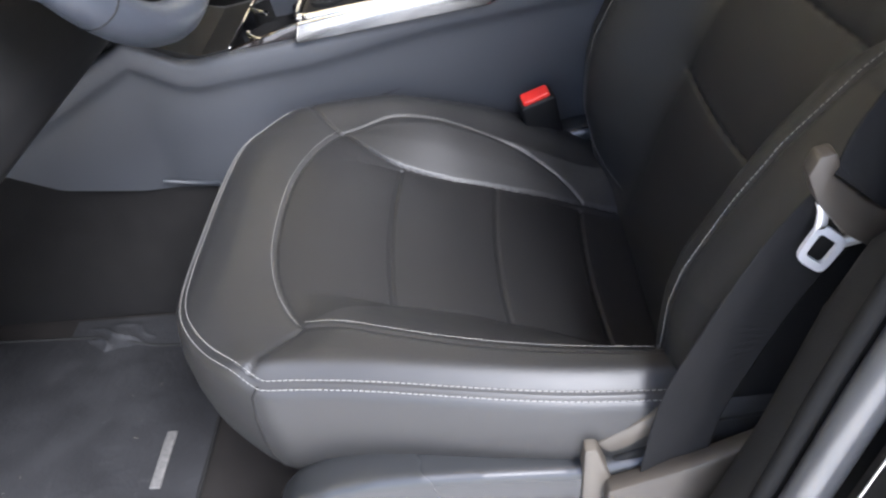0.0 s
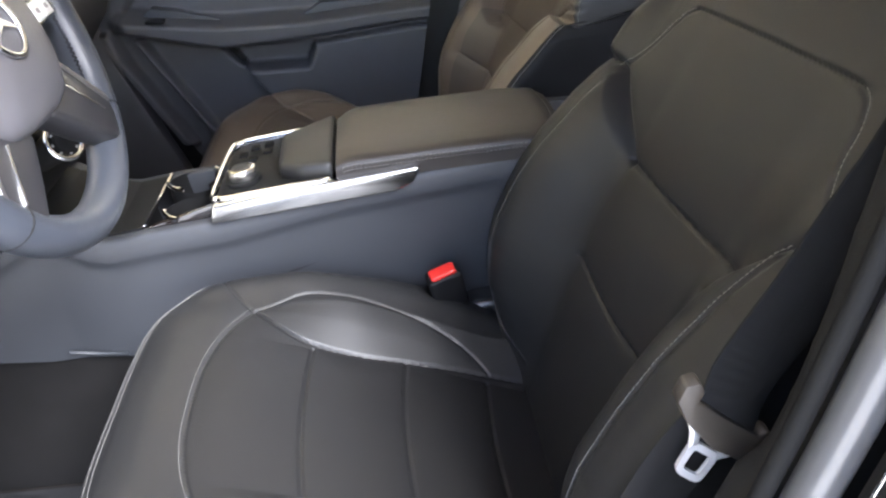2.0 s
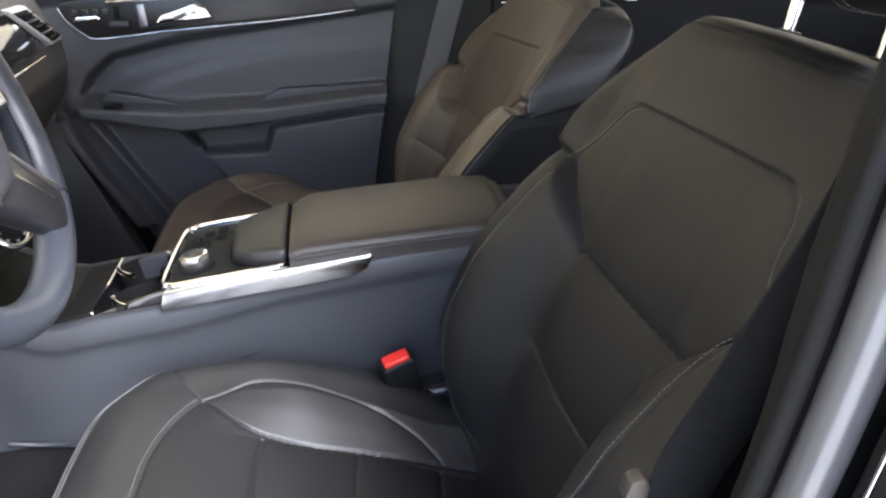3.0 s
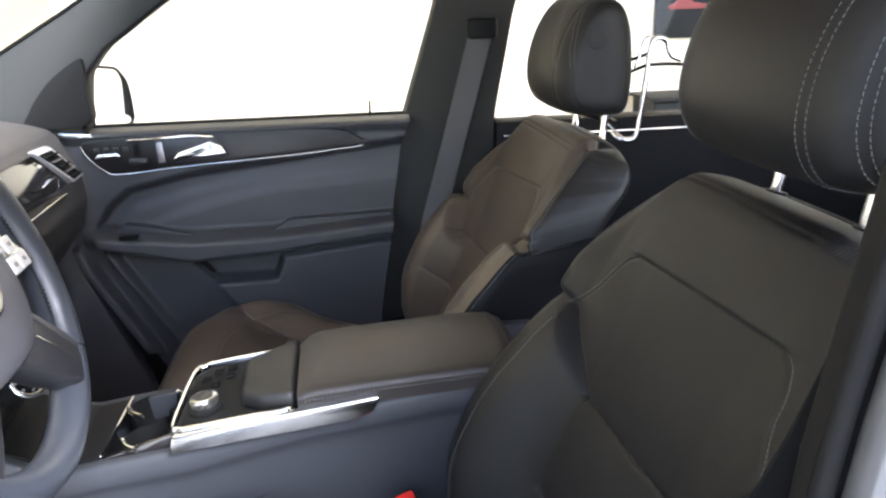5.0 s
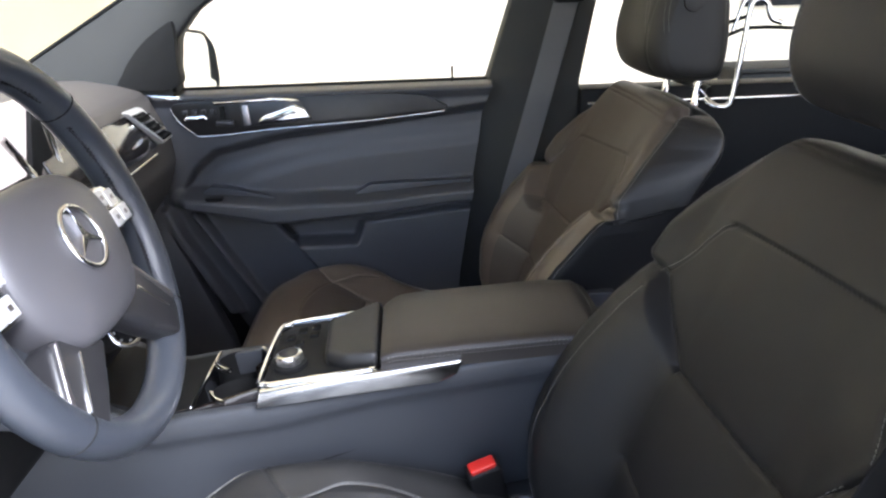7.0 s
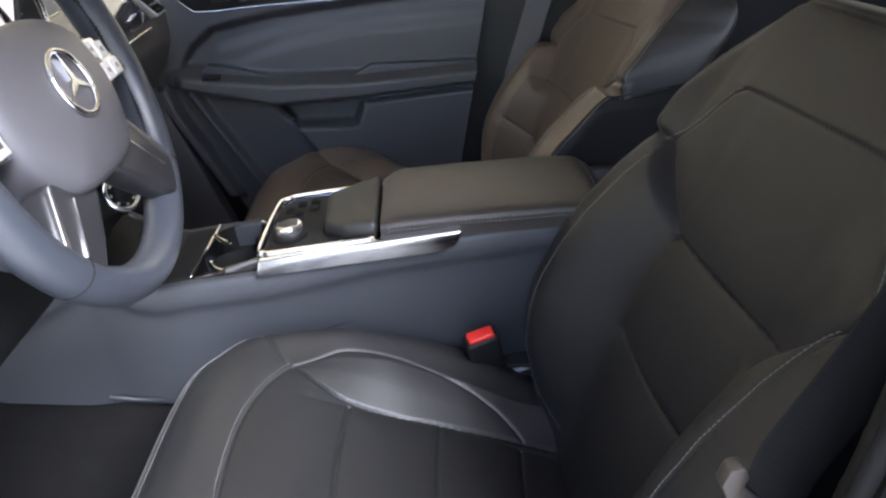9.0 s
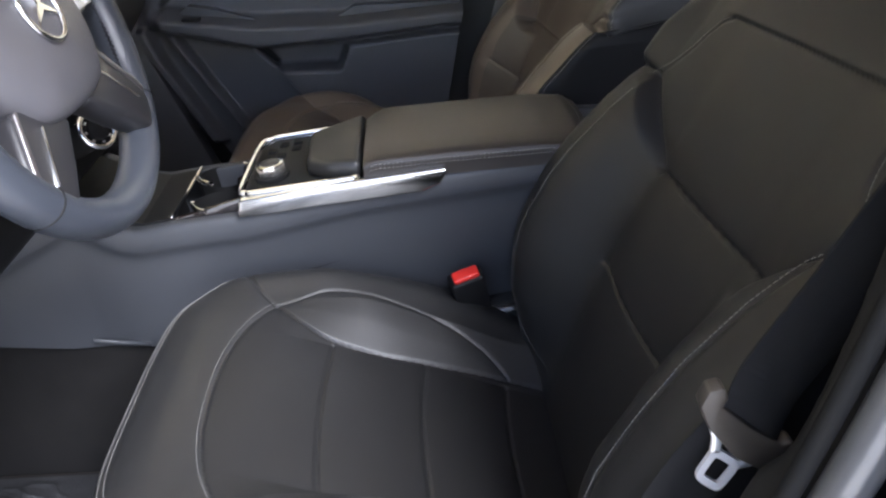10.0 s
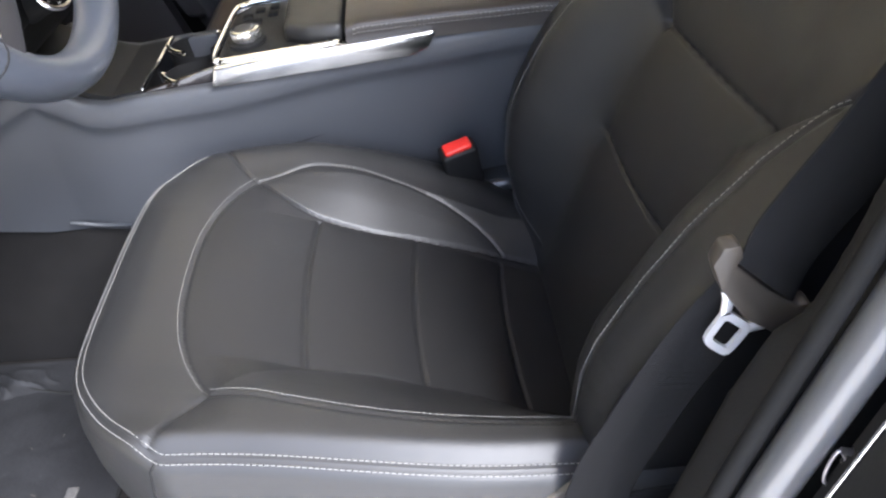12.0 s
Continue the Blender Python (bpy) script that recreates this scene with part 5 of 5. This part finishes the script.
for i in range(5):
    t = (i + 0.6) / 5.2
    a = [VI[0][k] + (VI[3][k] - VI[0][k]) * t for k in (0, 1)]
    b = [VI[1][k] + (VI[2][k] - VI[1][k]) * t for k in (0, 1)]
    xs = [-0.292 - 0.42 * (q[1] - 0.655) for q in (a, b)]
    part("vane", sweep("vane", [(xs[0], *a), (xs[1], *b)], [(-0.003, -0.001), (0.003, -0.001), (0.003, 0.001), (-0.003, 0.001)], SPOKE if i % 2 else HARD), vent, "")
part("display", plate([(0.20, 0.705), (0.398, 0.705), (0.438, 0.80), (0.20, 0.80)], "x", -0.350, -0.330, 0.004), dash, "centre display screen", SCREEN)
part("display_frame", sweep("display_frame", [(-0.329, 0.350, 0.764), (-0.329, 0.410, 0.703)], ring(0.006, 8), ALU, up=(1, 0, 0)), dash, "silver display frame")
part("display_frame", sweep("display_frame", [(-0.324, 0.490, 0.690), (-0.324, 0.452, 0.79)], ring(0.004, 8), ALU, up=(1, 0, 0)), dash, "silver display frame")
part("vent_core", plate([(0.404, 0.69), (0.488, 0.69), (0.450, 0.80), (0.442, 0.80)], "x", -0.350, -0.328, 0.003), dash, "black centre vent", RUBBER)
IGM = pose(-0.160, 0.192, 0.575, 0, 62, -35)
ig = part("ignition_switch", disc(0.0165, 0.060, IGM @ pose(0, 0, -0.028)), dash, "black ignition switch", RUBBER)
part("ignition_ring", rod("ignition_ring", [tuple(IGM @ Vector((0.0190 * math.cos(a), 0.0190 * math.sin(a), 0.003))) for a in np.linspace(0, 2 * math.pi, 40, endpoint=False)], 0.0030, CHROME, 10, True, up=tuple(IGM.to_3x3() @ Vector((0, 0, 1)))), ig, "chrome ring")
part("ignition_slot", disc(0.0115, 0.006, IGM @ pose(0, 0, 0.003), 0.001, 20), ig, "", HARD)
for k in range(8):
    a = 2 * math.pi * k / 8
    q = rbox((-0.0008, -0.0014, 0.0025), (0.0008, 0.0014, 0.0040), 0)
    bmesh.ops.transform(q, matrix=IGM @ pose(0.0140 * math.cos(a), 0.0140 * math.sin(a), 0, 0, 0, math.degrees(a)), verts=q.verts)
    part("ignition_mark", q, ig, "pale mark", ZINC)
part("ignition_housing", plate([(-0.30, 0.50), (-0.30, 0.64), (-0.205, 0.612), (-0.190, 0.58), (-0.195, 0.535)], "y", 0.12, 0.25, 0.014, 3), dash, "black panel round the ignition switch", HARD)
part("knee_panel", plate([(-0.40, 0.62), (-0.22, 0.60), (-0.203, 0.54), (-0.208, 0.50), (-0.25, 0.468), (-0.40, 0.45)], "y", -0.28, 0.40, 0.012, 3), dash, "black knee panel", HARD)

# ---- passenger door ----
door = thing("door_1", "black passenger door with gloss trim, armrest and pocket, closed", "car door", (0, 1.0, 0.45), kind="structure")
nx, nz = 190, 170
UU, VV = np.meshgrid(np.linspace(0, 1, nx), np.linspace(0, 1, nz), indexing="ij")
ZZ = 0.12 + VV * (0.730 - 0.12)
XF = lerp(ZZ, [0.12, 0.273, 0.446, 0.50, 0.73], [-0.155, -0.237, -0.331, -0.350, -0.350])
XR = lerp(ZZ, [0.12, 0.346, 0.685, 0.73], [0.235, 0.258, 0.318, 0.335])
XX = XF + UU * (XR - XF)
zs_ = lerp(XX, [-0.325, -0.310, -0.295, -0.273, -0.23, -0.106, 0.117, 0.335], [0.30, 0.50, 0.546, 0.579, 0.613, 0.639, 0.664, 0.688])
zt_ = lerp(XX, [-0.33, -0.30, -0.112, 0.05, 0.25, 0.33], [0.520, 0.525, 0.505, 0.506, 0.522, 0.526])
zb_ = lerp(XX, [-0.33, -0.28, -0.116, 0.055, 0.249, 0.33], [0.500, 0.487, 0.453, 0.463, 0.483, 0.486])
l1_ = lerp(XX, [-0.27, -0.224, -0.10, 0.004, 0.15, 0.335], [0.545, 0.573, 0.605, 0.622, 0.634, 0.643])
l2_ = lerp(XX, [-0.20, -0.158, -0.05, 0.059, 0.296], [0.535, 0.556, 0.585, 0.604, 0.620])
mid = 0.006 + 0.006 * step(l1_ + 0.008, l1_ - 0.018, ZZ) + 0.007 * step(l2_ + 0.008, l2_ - 0.020, ZZ)
pro = 0.034 * step(zs_ - 0.022, zs_ + 0.006, ZZ)
pro = np.maximum(pro, mid)
arm = step(zb_ - 0.006, zb_ + 0.016, ZZ) * step(zt_ + 0.016, zt_ - 0.006, ZZ) * step(-0.335, -0.29, XX)
pro = pro + (0.076 - pro) * arm
below = step(zb_ + 0.004, zb_ - 0.006, ZZ)
dl = lerp(ZZ, [0.12, 0.311, 0.398, 0.483], [-0.065, -0.179, -0.231, -0.282])
dg = lerp(ZZ, [0.12, 0.28, 0.364, 0.45], [0.13, 0.005, -0.054, -0.118])
ribs = 0.036 * step(XF + 0.026, XF + 0.012, XX) + 0.032 * step(dl - 0.018, dl - 0.006, XX) * step(dl + 0.012, dl, XX)
lowp = ribs * step(0.250, 0.268, ZZ) + 0.048 * step(dg, dg + 0.016, XX) + 0.018
pk = step(-0.118, -0.105, XX + (0.435 - ZZ) * -0.9) * step(0.060, 0.046, XX + (ZZ - 0.44) * -0.4) * step(0.410, 0.420, ZZ)
lowp = lowp - 0.055 * pk * step(0.462, 0.452, ZZ)
pro = pro * (1 - below) + lowp * below
pro = pro + 0.012 * step(0.70, 0.722, ZZ) - 0.06 * step(0.722, 0.730, ZZ) ** 2
YY = 0.996 - pro
me = mesh("door_panel", np.stack([XX, YY, ZZ], -1).reshape(-1, 3), grid_faces(nx, nz), DOOR)
part("door_panel", me, door)
part("door_frame", plate([(-0.345, 0.10), (0.29, 0.10), (0.335, 0.72), (-0.345, 0.72)], "y", 1.0, 1.05, 0.004), door, "", HARD)
part("window_seal", rbox((-0.29, 1.005, 0.722), (0.338, 1.03, 0.733), 0.003), door, "black window seal", RUBBER)
INS = spline([(-0.300, 0.704), (-0.26, 0.714), (0.0, 0.718), (0.13, 0.716), (0.195, 0.710), (0.224, 0.697), (0.236, 0.680), (0.10, 0.668), (-0.10, 0.657), (-0.235, 0.647), (-0.262, 0.655), (-0.288, 0.680)], 5, True)
part("trim_insert", plate([tuple(q) for q in INS], "y", 0.950, 0.966, 0.003), door, "dark trim insert", GLOSSDOOR)
part("trim_strip", rod("trim_strip", spline([(-0.302, 0.949, 0.704), (-0.289, 0.949, 0.678), (-0.262, 0.949, 0.653), (-0.235, 0.949, 0.645), (-0.10, 0.949, 0.655), (0.10, 0.949, 0.666), (0.236, 0.949, 0.678)], 8), 0.0011, CHROME, 8), door, "thin chrome strip")
part("handle_surround", plate([(-0.165, 0.660), (-0.165, 0.708), (-0.05, 0.712), (-0.025, 0.672)], "y", 0.946, 0.952, 0.003), door, "dark handle surround", LEG)
part("handle_cup", plate([(-0.161, 0.664), (-0.161, 0.704), (-0.149, 0.705), (-0.146, 0.665)], "y", 0.942, 0.950, 0.002), door, "silver bar beside the handle", SPOKE)
part("door_handle", plate([(-0.133, 0.669), (-0.120, 0.684), (-0.058, 0.703), (-0.037, 0.694), (-0.027, 0.676)], "y", 0.936, 0.948, 0.004, 3), door, "chrome inner door handle", CHROME)
part("handle_top", sweep("handle_top", [(-0.215, 0.947, 0.710), (-0.10, 0.946, 0.714), (-0.05, 0.947, 0.710)], ring(0.003, 8), CHROME), door, "chrome strip above the handle")
for k in range(5):
    part("seat_switch", rbox((-0.278 + 0.018 * k, 0.944, 0.690), (-0.268 + 0.018 * k, 0.951, 0.698), 0.0015), door, "small seat memory button", LEG)
part("seat_switch", plate([(-0.278, 0.678), (-0.272, 0.687), (-0.235, 0.688), (-0.226, 0.680)], "y", 0.941, 0.951, 0.003), door, "chrome seat adjuster", CHROME)
part("seat_switch", rbox((-0.215, 0.941, 0.664), (-0.180, 0.951, 0.676), 0.003), door, "grey seat adjuster", LEG)
part("seat_switch", rbox((-0.205, 0.942, 0.680), (-0.196, 0.951, 0.704), 0.002), door, "dark seat adjuster", RUBBER)
part("window_switch", rbox((-0.250, 0.918, 0.5205), (-0.215, 0.935, 0.5265), 0.002), door, "dark window switch", HARD)
# Two darker plates draw the shadow of the grooves above the armrest.
part("grab_recess", plate([(-0.270, 0.522), (-0.245, 0.541), (-0.19, 0.532), (-0.112, 0.512), (-0.125, 0.504), (-0.20, 0.512)], "y", 0.955, 0.99, 0.002), door, "darker plate standing for the shadowed grab recess", SOFT)
part("grab_recess", plate([(0.035, 0.508), (0.078, 0.532), (0.285, 0.536), (0.285, 0.516), (0.15, 0.510)], "y", 0.955, 0.985, 0.002), door, "darker plate standing for the shadowed grab recess", SOFT)
part("lock_pin", rod("lock_pin", [(0.256, 1.0, 0.715), (0.256, 1.0, 0.759)], 0.0022, RUBBER, 8, up=(1, 0, 0)), door, "black lock pin")
SAIL = spline([(-0.385, 0.745), (-0.377, 0.775), (-0.358, 0.802), (-0.329, 0.832), (-0.285, 0.862), (-0.272, 0.860), (-0.273, 0.80), (-0.279, 0.745)], 5, True)
part("sail_panel", plate([tuple(q) for q in SAIL], "y", 0.938, 0.975, 0.007, 3), door, "dark grey panel inside the door mirror", PILLAR)
part("corner_trim", plate([(-0.345, 0.720), (-0.272, 0.718), (-0.285, 0.726), (-0.345, 0.731)], "y", 0.948, 0.975, 0.002), door, "silver corner trim", ALU)

# ---- door mirror ----
mirror = thing("door_mirror", "exterior mirror beyond the passenger window", "door mirror", (-0.30, 1.15, 0.75))
MQ = rounded([np.array(q) for q in ((1.06, 0.846), (1.29, 0.824), (1.376, 0.785), (1.396, 0.690), (1.07, 0.690))], 0.03, 5)
part("mirror_shell", plate([tuple(q) for q in MQ], "x", -0.385, -0.306, 0.012, 3), mirror, "", PAINT)
part("mirror_rim", rod("mirror_rim", [(-0.304, *q) for q in MQ], 0.0035, RUBBER, 8, True, up=(1, 0, 0)), mirror, "black rim")
mc = sum(np.array(q) for q in MQ) / len(MQ)
part("mirror_glass", plate([tuple(mc + (np.array(q) - mc) * 0.965) for q in MQ], "x", -0.308, -0.303, 0.001), mirror, "mirror glass", MIRROR)
part("mirror_foot", rbox((-0.37, 1.03, 0.69), (-0.31, 1.12, 0.72), 0.008), mirror, "", RUBBER)

# ---- coat hanger on the passenger head restraint ----
hanger = thing("coat_hanger", "chrome coat hanger clipped behind the passenger head restraint", "coat hanger", (0.68, 0.68, 0.74))
part("post", rod("post", spline([(0.634, 0.612, 0.738), (0.640, 0.604, 0.730), (0.650, 0.600, 0.726), (0.662, 0.600, 0.726), (0.671, 0.600, 0.734), (0.676, 0.600, 0.762), (0.683, 0.600, 0.824), (0.688, 0.600, 0.870), (0.693, 0.600, 0.883), (0.703, 0.600, 0.885), (0.714, 0.600, 0.879), (0.719, 0.600, 0.864), (0.725, 0.600, 0.855), (0.739, 0.600, 0.850)], 6), 0.0044, CHROME, 10), hanger, "bent chrome post")
part("clamp", rod("clamp", [(0.642, 0.615, 0.748), (0.643, 0.70, 0.750), (0.642, 0.785, 0.748)], 0.007, HARD, 10), hanger, "black clamp bar behind the stems")
part("clamp_wire", rod("clamp_wire", [(0.618, 0.628, 0.760), (0.650, 0.606, 0.728)], 0.0022, CHROME, 8), hanger)
part("shoulder_wire", rod("shoulder_wire", spline([(0.666, 0.605, 0.839), (0.674, 0.605, 0.865), (0.679, 0.605, 0.880), (0.686, 0.605, 0.886), (0.694, 0.605, 0.883)], 6), 0.0032, CHROME, 8), hanger, "chrome hook wire")
part("shoulder_wire", rod("shoulder_wire", [(0.632, 0.605, 0.849), (0.658, 0.605, 0.852), (0.687, 0.605, 0.861)], 0.0028, RUBBER, 8), hanger, "black wire")
part("shoulder_wire", rod("shoulder_wire", [(0.633, 0.605, 0.825), (0.660, 0.605, 0.834), (0.684, 0.605, 0.843), (0.715, 0.605, 0.844), (0.762, 0.605, 0.841)], 0.0028, RUBBER, 8), hanger, "black wire")

# ---- outside ----
structure("wall_side_2", rbox((-3.2, 3.3, -0.5), (-1.06, 3.6, 5), 0), WALLYELLOW, "pale yellow plaster wall beside the car", "wall")
structure("wall_side", rbox((-1.06, 3.3, -0.5), (14, 3.6, 5), 0), WALLCREAM, "sunlit pale plaster wall beside the car", "wall")
structure("glow_front", rbox((-3.5, -2.5, -0.5), (-3.2, 3.6, 5), 0), GLOWPANEL, "unseen glowing pale yellow panel added to warm the cabin", "backdrop")
# Added out of view to cut the sky; its open edge lets the sun in.
structure("unseen_ceiling", rbox((-3.5, -1.6, 5.0), (14, 3.6, 5.3), 0), WALLCREAM, "unseen pale ceiling added above the car to block sky", "ceiling")
# Unseen wall, added to hold back sky light from the rear.
structure("wall_rear", rbox((9.0, -2.5, -0.5), (9.3, 3.3, 5), 0), WALLCREAM, "unseen cream wall added behind the car to close off sky", "wall")
poster = thing("poster", "dark framed poster with a red shape on the wall", "poster", (2.0, 3.28, 0.9))
part("sheet", rbox((1.774, 3.265, 0.732), (2.5, 3.295, 1.45), 0.004), poster, "", DARKBOX)
part("red_shape", plate([(1.835, 0.872), (1.838, 0.890), (1.862, 0.900), (1.885, 0.918), (1.930, 0.922), (1.965, 0.902), (2.03, 0.894), (2.04, 0.872)], "y", 3.258, 3.264, 0.001), poster, "plain dark red shape", DARKRED)
cabinet = thing("low_cabinet", "dark low cabinet against the wall", "cabinet", (1.9, 3.1, -0.5))
part("cabinet_body", rbox((1.68, 3.0, -0.5), (2.6, 3.29, 0.455), 0.01), cabinet, "", DARKBOX)
part("cabinet_top", rbox((1.66, 2.98, 0.457), (2.62, 3.29, 0.475), 0.004), cabinet, "", DARKBOX)
